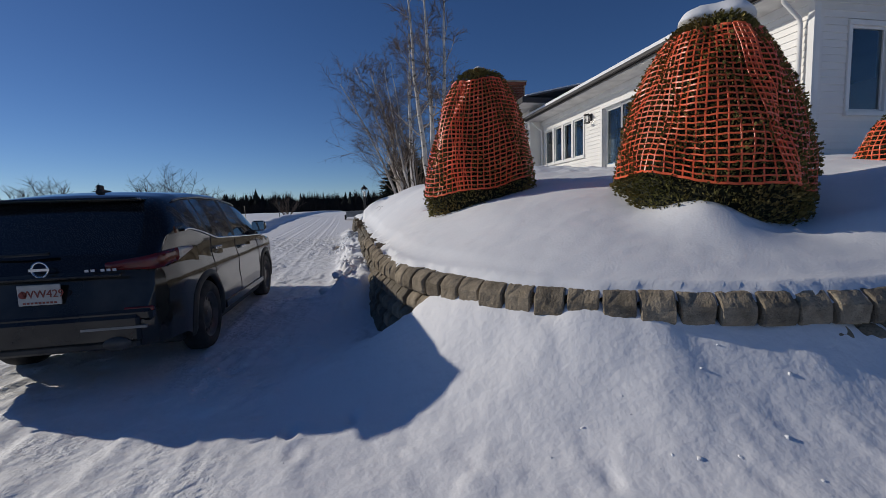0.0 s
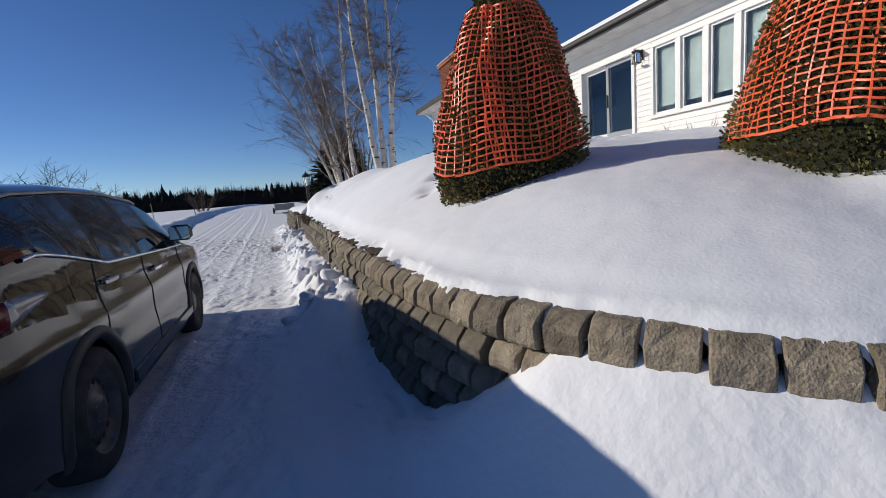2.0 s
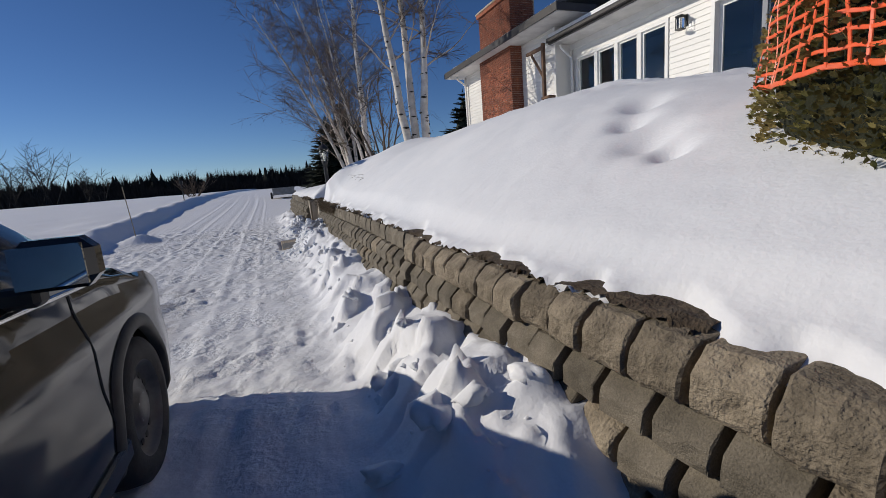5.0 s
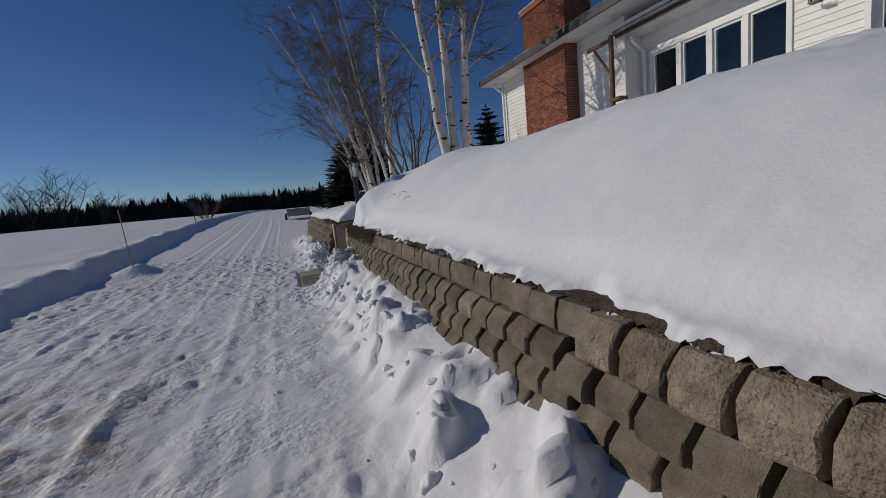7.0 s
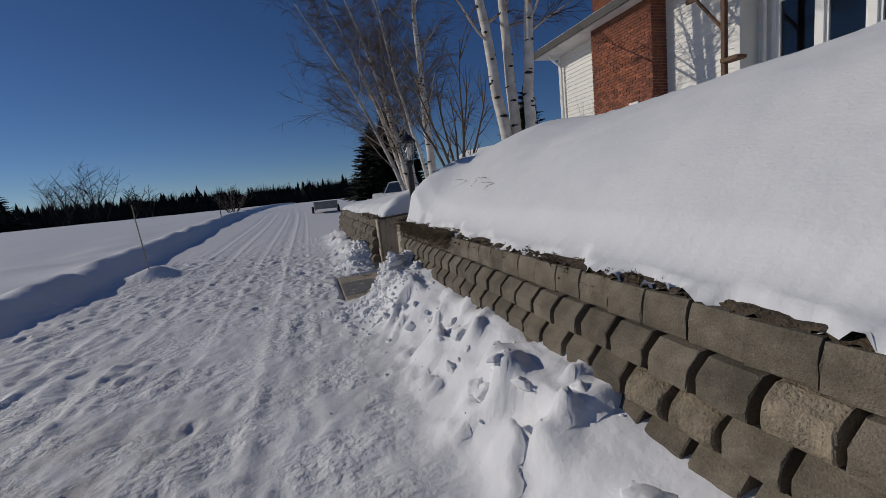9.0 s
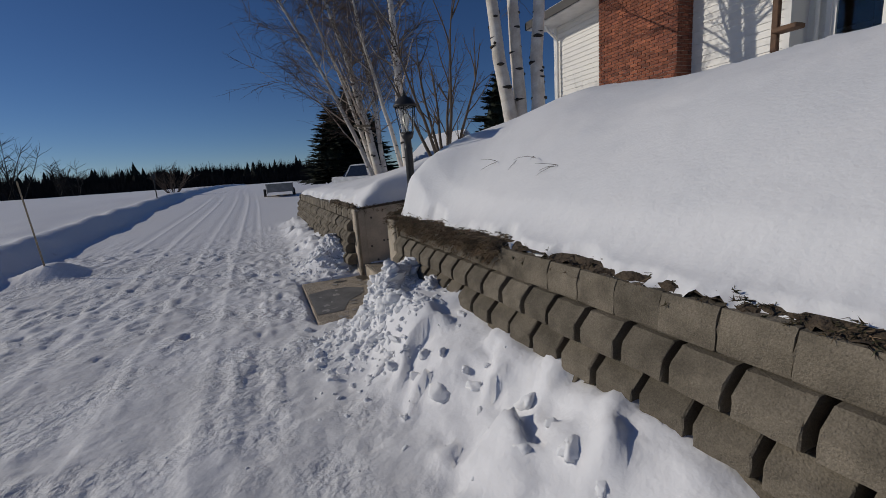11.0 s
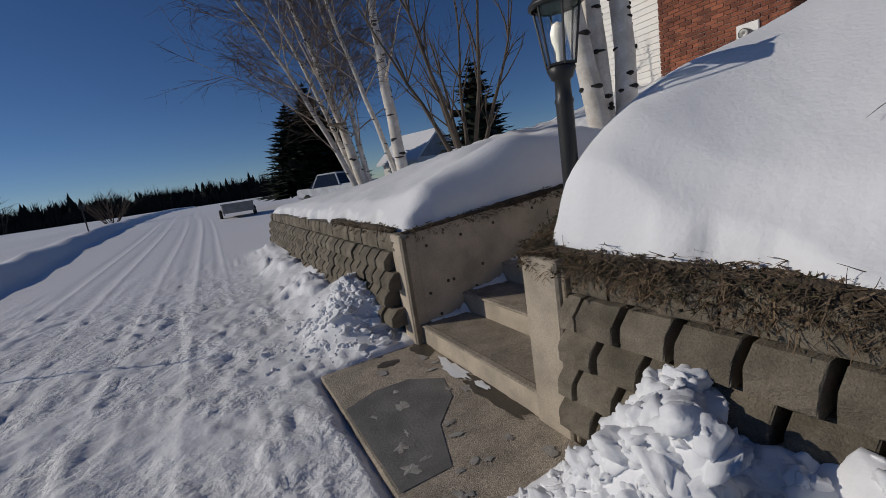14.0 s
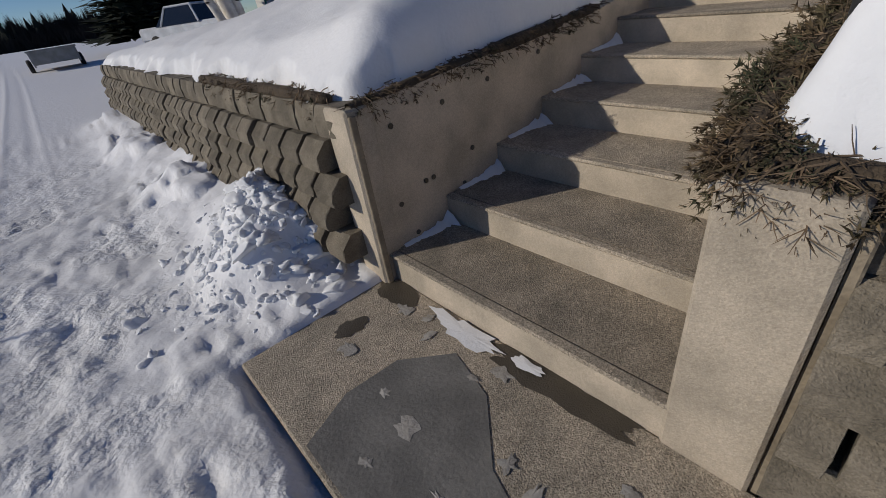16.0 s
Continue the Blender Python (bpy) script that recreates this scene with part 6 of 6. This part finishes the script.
def far_wood():
    """The wood beyond the field: spruces and leafless trees, past counting."""
    rn = random.Random(9)
    w = thing("far_woods", (0, 0, 0), "distant dark wood of spruce and leafless trees", "woods", kind="stuff")
    gv, gf, bv, bf = [], [], [], []

    def cone(x, y, z, h, r):
        for lay_ in range(5):
            f0, f1 = lay_ / 5, (lay_ + 1.7) / 5
            k = 7
            b = len(gv)
            gv.append((x, y, z + min(f1, 1.02) * h))
            for i in range(k):
                a = 6.283 * (i + rn.random() * 0.6) / k
                q = r * (1 - f0) ** 0.9 * rn.uniform(0.6, 1.1)
                gv.append((x + q * math.cos(a), y + q * math.sin(a), z + f0 * h + rn.uniform(-0.04, 0.03) * h))
            for i in range(k):
                gf.append((b, b + 1 + i, b + 1 + (i + 1) % k))

    def brush(x, y, z, h, r, n):
        for _ in range(n):
            a, q = rn.uniform(0, 6.283), r * math.sqrt(rn.random())
            px, py = x + q * 0.35 * math.cos(a), y + q * 0.35 * math.sin(a)
            top = (x + q * math.cos(a) * 1.1, y + q * math.sin(a) * 1.1, z + h * (1 - 0.35 * (q / r) ** 2) * rn.uniform(0.8, 1.05))
            t = rn.uniform(0.18, 0.5)
            b = len(bv)
            bv.extend([(px - t, py, z), (px + t, py, z), top, (px, py + t, z)])
            bf.extend([(b, b + 1, b + 2), (b, b + 3, b + 2)])

    for k in range(640):
        s = k / 640
        x = -330 + 400 * s + rn.uniform(-6, 6)
        y = 225 + 45 * s + rn.uniform(0, 45) - 90 * max(0, 0.3 - s)
        z = 1.0
        if rn.random() < 0.36:
            h = rn.uniform(8, 13) * (1.0 if rn.random() < 0.9 else 1.25)
            cone(x, y, z, h, h * 0.30)
        else:
            brush(x, y, z, rn.uniform(9, 14.5), rn.uniform(2.5, 4.5), 70)
    for k in range(260):
        s = k / 260
        x, y = -330 + 400 * s + rn.uniform(-3, 3), 222 + 45 * s - 90 * max(0, 0.3 - s)
        brush(x, y, 0.9, rn.uniform(5.5, 8.5), 5.0, 34)
    # nearer leafless trees at the field's corner
    for x, y, h, r in ((-46, 121, 13, 6), (-52, 124, 11, 5), (-40, 130, 9, 5), (-70, 118, 11, 5), (-78, 122, 10, 5)):
        t = Tubes()
        for j in range(10):
            a = rn.uniform(0, 6.28)
            pts = bend(rn, Vector((x + rn.uniform(-2, 2), y, 0.8)), Vector((0.4 * math.cos(a), 0.4 * math.sin(a), 1)).normalized(), h * rn.uniform(0.7, 1), 6, 0.1, 0.02)
            t.add(pts, [0.14 * (1 - 0.8 * i / 6) for i in range(7)], 4)
            for b in range(16):
                i = rn.randint(2, 5)
                q = bend(rn, pts[i].lerp(pts[i + 1], rn.random()), Vector((rn.uniform(-1, 1), rn.uniform(-1, 1), rn.uniform(0.2, 1))).normalized(), h * 0.25, 3, 0.2, 0.02)
                t.add(q, [0.05, 0.04, 0.03, 0.015], 3)
        base = len(bv)
        bv.extend(tuple(v) for v in t.v)
        bf.extend(tuple(i + base for i in f) for f in t.f)
    # unseen wood added to west and south, for the car's reflections
    for k in range(260):
        a = math.pi * (0.70 + 0.95 * k / 260)
        x, y = 360 * math.cos(a), 60 + 330 * math.sin(a)
        if rn.random() < 0.5:
            cone(x, y, 0.8, rn.uniform(8, 13), 3)
        else:
            brush(x, y, 0.8, rn.uniform(7, 11), 6, 20)
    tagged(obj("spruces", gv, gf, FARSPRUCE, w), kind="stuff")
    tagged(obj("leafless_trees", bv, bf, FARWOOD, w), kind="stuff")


far_wood()


# ---- things by the end of the drive ----
def trailer(x, y, z):
    t = thing("utility_trailer", (x, y, z), "small low utility trailer with grey metal sides, parked in snow", "trailer")
    part("tailgate", boxes(((-0.78, 0, 0.32), (0.78, 0.05, 0.80)), bevel=0.01), METAL, t)
    part("side_panel", boxes(((-0.78, 0.06, 0.34), (-0.74, 2.4, 0.76))), METAL, t)
    part("side_panel", boxes(((0.74, 0.06, 0.34), (0.78, 2.4, 0.76))), METAL, t)
    part("bed", boxes(((-0.74, 0.06, 0.32), (0.74, 2.4, 0.38))), WOOD, t)
    part("rail", boxes(((-0.82, -0.02, 0.78), (0.82, 0.06, 0.84))), METAL, t)
    for s in (-1, 1):
        part("tailgate_post", boxes(((s * 0.74 - 0.03, -0.03, 0.25), (s * 0.74 + 0.03, 0.0, 0.82))), METAL, t)
        vs, fs = lathe([(0.0, -0.08), (0.2, -0.08), (0.28, -0.05), (0.28, 0.05), (0.2, 0.08), (0.0, 0.08)], 18, "x")
        obj("wheel", [(a + s * 0.88, b + 1.3, d + 0.26) for a, b, d in vs], fs, RUBBER, t, "", True)
    part("snow_load", boxes(((-0.70, 0.1, 0.38), (0.70, 2.3, 0.70)), bevel=0.08), SNOW, t, "snow lying in the bed")


trailer(-0.10, 40.0, float(ground_z(np.array([-0.1]), np.array([40.0]))[0]) - 0.02)


def white_car(x, y, z, turn):
    c = thing("white_car", (x, y, z), "white pickup parked beyond the snowy bank", "car", turn=turn)
    part("body", boxes(((-0.95, -2.4, 0.45), (0.95, 2.6, 1.05)), bevel=0.12), WHITECAR, c)
    bm = bmesh.new()
    lo = [(-0.9, -0.9, 1.02), (0.9, -0.9, 1.02), (0.9, 1.5, 1.02), (-0.9, 1.5, 1.02)]
    hi = [(-0.72, -0.6, 1.72), (0.72, -0.6, 1.72), (0.72, 0.8, 1.72), (-0.72, 0.8, 1.72)]
    a, b = [bm.verts.new(p) for p in lo], [bm.verts.new(p) for p in hi]
    bm.faces.new(b)
    for i in range(4):
        bm.faces.new((a[i], a[(i + 1) % 4], b[(i + 1) % 4], b[i]))
    part("cab_glass", bm, CARGLASS, c)
    part("cab_roof", boxes(((-0.76, -0.66, 1.68), (0.76, 0.86, 1.78)), bevel=0.05), WHITECAR, c)
    for s in (-1, 1):
        for q in ((-0.6, 1.72), (0.8, 1.72)):
            t = Tubes()
            t.add([(s * 0.9, q[0] * 1.5, 1.02), (s * 0.73, q[0], q[1])], [0.05, 0.05], 6)
            obj("pillar", t.v, t.f, WHITECAR, c)
        for yy in (-1.6, 1.7):
            vs, fs = lathe([(0.0, -0.11), (0.25, -0.11), (0.37, -0.08), (0.37, 0.08), (0.25, 0.11), (0.0, 0.11)], 20, "x")
            obj("wheel", [(p[0] + s * 0.86, p[1] + yy, p[2] + 0.37) for p in vs], fs, RUBBER, c, "", True)


white_car(5.6, 40.5, 0.55, 35)


def garage():
    g = thing("garage", (0, 0, 0), "small white garage with snowy gable roof and green door", "garage")
    x0, x1, y0, y1, zb, ze, zp = 9.6, 13.0, 44.0, 51.0, 0.8, 2.7, 4.55
    # the gable looks south-east of the drive, the long side to the west
    g.matrix_basis = pose(14.7, 44.0, 0, 0, 0, 20)
    part("wall", boxes(((-2.4, 0, zb), (2.4, 0.15, ze)), ((-2.4, 0.15, zb), (-2.25, 3.8, ze)), ((2.25, 0.15, zb), (2.4, 3.8, ze))), SIDING, g)
    for y in (0.0, 3.8):
        bm = bmesh.new()
        vs = [bm.verts.new((-2.4, y, ze)), bm.verts.new((2.4, y, ze)), bm.verts.new((0, y, zp - 0.1))]
        bm.faces.new(vs)
        # the gable's shade is in this grey
        part("gable", bm, GREYSHADE, g)
    for s in (-1, 1):
        bm = bmesh.new()
        prof = [(s * 2.75, ze - 0.22), (0, zp), (0, zp + 0.16), (s * 2.75, ze - 0.06)]
        v0 = [bm.verts.new((x, -0.4, z)) for x, z in prof]
        v1 = [bm.verts.new((x, 4.2, z)) for x, z in prof]
        bm.faces.new(v0), bm.faces.new(v1[::-1])
        for i in range(4):
            bm.faces.new((v0[i], v0[(i + 1) % 4], v1[(i + 1) % 4], v1[i]))
        part("roof", bm, SNOW, g, "roof under a layer of snow")
    part("dark_window", boxes(((0.2, -0.03, 2.05), (1.9, 0.0, 2.4))), CARGLASS, g)
    part("garage_door", boxes(((-2.44, 1.2, zb), (-2.4, 3.0, 2.25))), GREEN, g, "green door")
    part("door_panel", boxes(((-2.46, 1.35, 1.6), (-2.44, 1.95, 2.1)), ((-2.46, 2.2, 1.6), (-2.44, 2.8, 2.1))), TRIM, g)


garage()

# bird-house bracket on the birch
sb = thing("signboard_bracket", (3.0, 28.3, 3.4), "plain grey board bracket fixed to the birch trunk", "bracket")
part("arm", boxes(((-0.62, -0.05, 0.0), (0.0, 0.05, 0.08)), bevel=0.01), GREYWOOD, sb)
t = Tubes()
t.add([(-0.40, 0, 0.0), (-0.02, 0, -0.28)], [0.025, 0.025], 6)
obj("brace", t.v, t.f, GREYWOOD, sb)

for k, (x, y, lean, hh, label) in enumerate(((-4.95, 21.2, 8, 1.5, "tall thin wooden snow stake stuck in the bank"), (-6.9, 41.5, 2, 1.2, "dark marker post in the snow bank"))):
    zg = float(ground_z(np.array([x]), np.array([y]))[0])
    s = thing("snow_stake", (x, y, zg), label, "stake")
    t = Tubes()
    t.add([(0, 0, -0.2), (-0.10 if k == 0 else 0, 0, hh)], [0.014 if k == 0 else 0.03, 0.012 if k == 0 else 0.03], 8)
    obj("pole", t.v, t.f, STAKE if k == 0 else BLACKIRON, s)
    if k == 1:
        part("reflector_head", boxes(((-0.10, -0.06, hh - 0.05), (0.10, 0.06, hh + 0.22)), bevel=0.02), BLACKIRON, s)


# ---- fixtures on the house ----
def sconce(y, z):
    s = thing("wall_lantern", (7.38, y, z), "black wall lantern with clear glass beside the door", "wall lamp", group="wall lanterns")
    part("back_plate", boxes(((-0.02, -0.05, -0.10), (0.02, 0.05, 0.12)), bevel=0.008), BLACKIRON, s)
    t = Tubes()
    t.add([(-0.02, 0, 0.06), (-0.08, 0, 0.12), (-0.14, 0, 0.10)], [0.010] * 3, 6)
    obj("arm", t.v, t.f, BLACKIRON, s)
    part("lantern_cap", boxes(((-0.22, -0.08, 0.05), (-0.06, 0.08, 0.10)), bevel=0.02), BLACKIRON, s)
    part("lantern_cage", boxes(*[((-0.14 + sx * 0.06 - 0.007, sy * 0.06 - 0.007, -0.16), (-0.14 + sx * 0.06 + 0.007, sy * 0.06 + 0.007, 0.05)) for sx in (-1, 1) for sy in (-1, 1)]), BLACKIRON, s)
    part("lantern_floor", boxes(((-0.21, -0.07, -0.18), (-0.07, 0.07, -0.155))), BLACKIRON, s)
    g = part("lantern_glass", boxes(((-0.19, -0.05, -0.15), (-0.09, 0.05, 0.045))), LANTERN, s)
    g.visible_shadow = False


sconce(9.80, 4.15)
sconce(12.42, 4.15)

br = thing("hanging_bracket", (6.45, 16.0, 2.55), "brown wooden post with braced arm for hanging plants", "bracket")
part("post", boxes(((-0.045, -0.045, -0.6), (0.045, 0.045, 2.2)), bevel=0.01), WOOD, br)
part("arm", boxes(((-0.035, 0.045, 2.05), (0.035, 0.80, 2.14)), bevel=0.01), WOOD, br)
t = Tubes()
t.add([(0, 0.04, 1.35), (0, 0.58, 2.06)], [0.035, 0.035], 6)
obj("brace", t.v, t.f, WOOD, br)
part("tray", boxes(((-0.12, -0.34, 0.72), (0.12, 0.0, 0.79)), bevel=0.01), WOOD, br)
wb = thing("window_box", (6.7, 16.9, 2.62), "low pale stone planter half buried in snow", "planter")
part("trough", boxes(((-0.15, -0.75, -0.3), (0.15, 0.75, 0.10)), bevel=0.03), CONCRETE, wb)
part("snow_fill", boxes(((-0.12, -0.7, 0.08), (0.12, 0.7, 0.13)), bevel=0.02), SNOW, wb)


# ---- dry juniper mat hanging over the wall's edge near the stairs ----
def fringe(name, path, count, seed, label, length=(0.06, 0.2), hang=0.5, green=0.25, width=0.20, drape=0.025, thick=1.0):
    r = random.Random(seed)
    f = thing(name, (0, 0, 0), label, "ground cover", kind="stuff")
    dry, leaf = Tubes(), [[], []]
    soil = Tubes()
    P = [Vector(p) for p in path]
    soil.add(P, [0.035 * r.uniform(0.7, 1.3) for _ in P], 8)
    tagged(obj("soil_edge", soil.v, soil.f, EARTH, f, "dark root-bound soil", True), kind="stuff")
    for k in range(count):
        u = r.random() * (len(P) - 1)
        i = min(int(u), len(P) - 2)
        d = (P[i + 1] - P[i]).normalized()
        out = Vector((d.y, -d.x, 0))
        p = P[i].lerp(P[i + 1], u - i) + out * r.uniform(-width, drape) + Vector((0, 0, r.uniform(-drape * 2.2, 0.04)))
        way = (out * r.uniform(0.2, 1.0) + d * r.uniform(-0.9, 0.9) + Vector((0, 0, r.uniform(-hang, 0.12)))).normalized()
        L = r.uniform(*length)
        pts = bend(r, p, way, L, 4, 0.28, -0.10 * hang)
        dry.add(pts, [thick * w for w in (0.0036, 0.0032, 0.0026, 0.0018, 0.0010)], 3)
        for j in range(3):
            q = pts[r.randint(1, 3)]
            w2 = (way + Vector((r.uniform(-1, 1), r.uniform(-1, 1), r.uniform(-0.8, 0.5)))).normalized()
            dry.add(bend(r, q, w2, L * 0.45, 2, 0.2, 0), [0.0018 * thick, 0.0014 * thick, 0.0008 * thick], 3)
        if r.random() < green:
            for j in range(26):
                q = pts[r.randint(1, 4)]
                w2 = (way + Vector((r.uniform(-1, 1), r.uniform(-1, 1), r.uniform(-0.6, 0.9)))).normalized()
                sd = w2.cross(Vector((r.uniform(-1, 1), r.uniform(-1, 1), 1))).normalized() * 0.0035
                b = len(leaf[0])
                leaf[0] += [q - sd, q + sd, q + w2 * r.uniform(0.014, 0.032)]
                leaf[1].append((b, b + 1, b + 2))
    tagged(obj("dry_twigs", dry.v, dry.f, TWIG, f, "dry brown juniper twigs"), kind="stuff")
    if leaf[1]:
        tagged(obj("needle_sprays", leaf[0], leaf[1], JUNIPER, f, "dull green and bronze needles"), kind="stuff")


def edge_path(y0, y1, inset, dz, n=14):
    return [(float(wall_x(y)) + inset, y, float(edge_z(y)) + dz) for y in np.linspace(y0, y1, n)]


fringe("juniper_mat", edge_path(16.35, 14.0, 0.03, 0.01, 20), 3600, 1, "dry brown juniper mat overhanging the wall", (0.05, 0.15), 0.6, 0.2, 0.16, 0.038)
fringe("juniper_mat", edge_path(14.0, 11.2, 0.09, 0.0, 20), 700, 2, "thin dry growth along the wall's edge", (0.04, 0.12), 0.4, 0.35, 0.12)
fringe("juniper_mat", [(0.12 + 0.16 * k, 16.34 + 0.03 * math.sin(k), 1.06 + 0.055 * k) for k in range(6)][::-1], 2300, 3, "dry juniper hanging beside the stairs", (0.04, 0.13), 0.5, 0.85, 0.14, 0.03, 0.6)
fringe("juniper_mat", [(0.05 + 0.2 * k, 17.98, 1.055 + 0.014 * k) for k in range(12)], 900, 4, "dark dry roots along the snowy side wall", (0.03, 0.09), 0.5, 0.1, 0.06)
fringe("juniper_mat", edge_path(20.3, 18.2, 0.05, 0.02, 14), 500, 5, "dry growth along the far wall's edge", (0.04, 0.12), 0.6, 0.2, 0.1)

# twigs poking through the snow of the hill
for k, (x, y) in enumerate(((0.9, 14.85), (0.92, 14.6), (0.85, 14.2), (0.85, 15.1))):
    r = random.Random(70 + k)
    s = thing("poking_twig", (x, y, hz(x, y)), "thin dark twig arching out of the snow", "twig")
    t = Tubes()
    for j in range(3):
        pts = bend(r, Vector((0, 0, -0.02)), Vector((r.uniform(-1, 1), r.uniform(-1, 1), 0.3)).normalized(), 0.20, 5, 0.22, -0.14)
        t.add(pts, [0.0028, 0.0025, 0.0021, 0.0017, 0.0013, 0.0008], 4)
    obj("stem", t.v, t.f, BARK, s)


# ---- broken snow: shovelled heaps and crumbs ----
def chunks(name, spots, seed, label, crumb=SNOW):
    """spots: x, y, spread in x, spread in y, number, size."""
    r = random.Random(seed)
    shapes = []
    for level in (2, 3):
        ico = bmesh.new()
        bmesh.ops.create_icosphere(ico, subdivisions=level, radius=1)
        shapes.append(([v.co.copy() for v in ico.verts], [tuple(v.index for v in f.verts) for f in ico.faces]))
        ico.free()
    vs, fs = [], []
    for x, y, sx, sy, n, size in spots:
        px = [x + r.gauss(0, sx) for _ in range(n)]
        py = [y + r.gauss(0, sy) for _ in range(n)]
        gz = ground_z(np.array(px), np.array(py))
        for k in range(n):
            if px[k] > float(wall_x(py[k])) - 0.06 or (-0.95 < px[k] and 15.95 < py[k] < 18.0):
                continue
            s = size * r.choice((0.25, 0.35, 0.45, 0.6, 0.85, 1.2)) * r.uniform(0.8, 1.2)
            sc = Vector((s * r.uniform(0.7, 1.4), s * r.uniform(0.7, 1.4), s * r.uniform(0.5, 0.9)))
            rot = Euler((r.uniform(-0.6, 0.6), r.uniform(-0.6, 0.6), r.uniform(0, 6.3))).to_matrix()
            planes = [(Vector((r.uniform(-1, 1), r.uniform(-1, 1), r.uniform(-1, 1))).normalized(), r.uniform(0.5, 0.85)) for _ in range(5)]
            b = len(vs)
            base, tri = shapes[s > 0.022]
            shift = Vector((r.uniform(0, 99), r.uniform(0, 99), 0))
            for c in base:
                q = c * (1 + 0.55 * noise.noise(c * 1.3 + shift) + 0.34 * noise.noise(c * 2.9 + shift) + 0.10 * noise.noise(c * 7.0 + shift))
                for nn, dd in planes:
                    over = q.dot(nn) - dd
                    if over > 0:
                        q -= nn * over
                q = rot @ Vector((q.x * sc.x, q.y * sc.y, q.z * sc.z))
                vs.append(q + Vector((px[k], py[k], gz[k] - sc.z * 0.35)))
            fs += [tuple(i + b for i in f) for f in tri]
    return tagged(obj(name, vs, fs, crumb, None, "", True), label, "snow", kind="stuff")


chunks("snow_heap", [(-0.30, 15.28, 0.22, 0.32, 340, 0.060), (-0.45, 15.2, 0.32, 0.42, 600, 0.036), (-0.06, 15.55, 0.12, 0.25, 110, 0.062)], 3, "heap of broken shovelled snow beside the landing")
chunks("snow_heap", [(-0.28, 18.75, 0.20, 0.28, 260, 0.060), (-0.45, 18.9, 0.28, 0.4, 360, 0.034)], 4, "heap of broken shovelled snow against the far wall")
chunks("snow_clods", [(-0.28 + 0.08 * math.sin(3 * y), y, 0.14, 0.22, 4, 0.075) for y in np.arange(7.2, 14.8, 0.45)] + [(-0.55, y, 0.25, 0.25, 2, 0.022) for y in np.arange(7.2, 14.8, 0.45)], 8, "broken clods of ploughed snow along the wall's foot")
chunks("snow_crumbs", [(-0.9, y, 0.8, 0.6, 8, 0.010) for y in np.arange(1.2, 16, 0.6)] + [(1.6, 1.6, 0.8, 0.5, 50, 0.014), (-3.0, 11.5, 0.6, 1.4, 60, 0.013)], 6, "small crumbs of snow scattered over the drive")



# ---- the pieces of the walls, last ----
low = thing("retaining_wall_south", (0, 0, 0), "dry-laid retaining wall of rounded weathered concrete blocks", "retaining wall", kind="structure")
lay(LINE, low, lambda p: p[1] > 9.6, first=0.0, last=18.3)
up = thing("retaining_wall_north", (0, 0, 0), "retaining wall of rounded concrete blocks beyond the stairs", "retaining wall", kind="structure")
lay(NORTH[::-1][90:], up, lambda p: True)
boards(HOUSE, 7.42, 5.87, 15.95, 2.0, 4.58, OPENINGS, -1)
boards(HOUSE, 6.92, 16.13, 17.76, 2.42, 5.2, [], -1)
boards(HOUSE, 6.92, 19.84, 21.87, 2.42, 5.2, [], -1)
boards(HOUSE, 5.82, 7.5, 12.0, 1.9, 4.7, [(8.1, 9.9, 2.8, 4.36)], -1, axis="x")
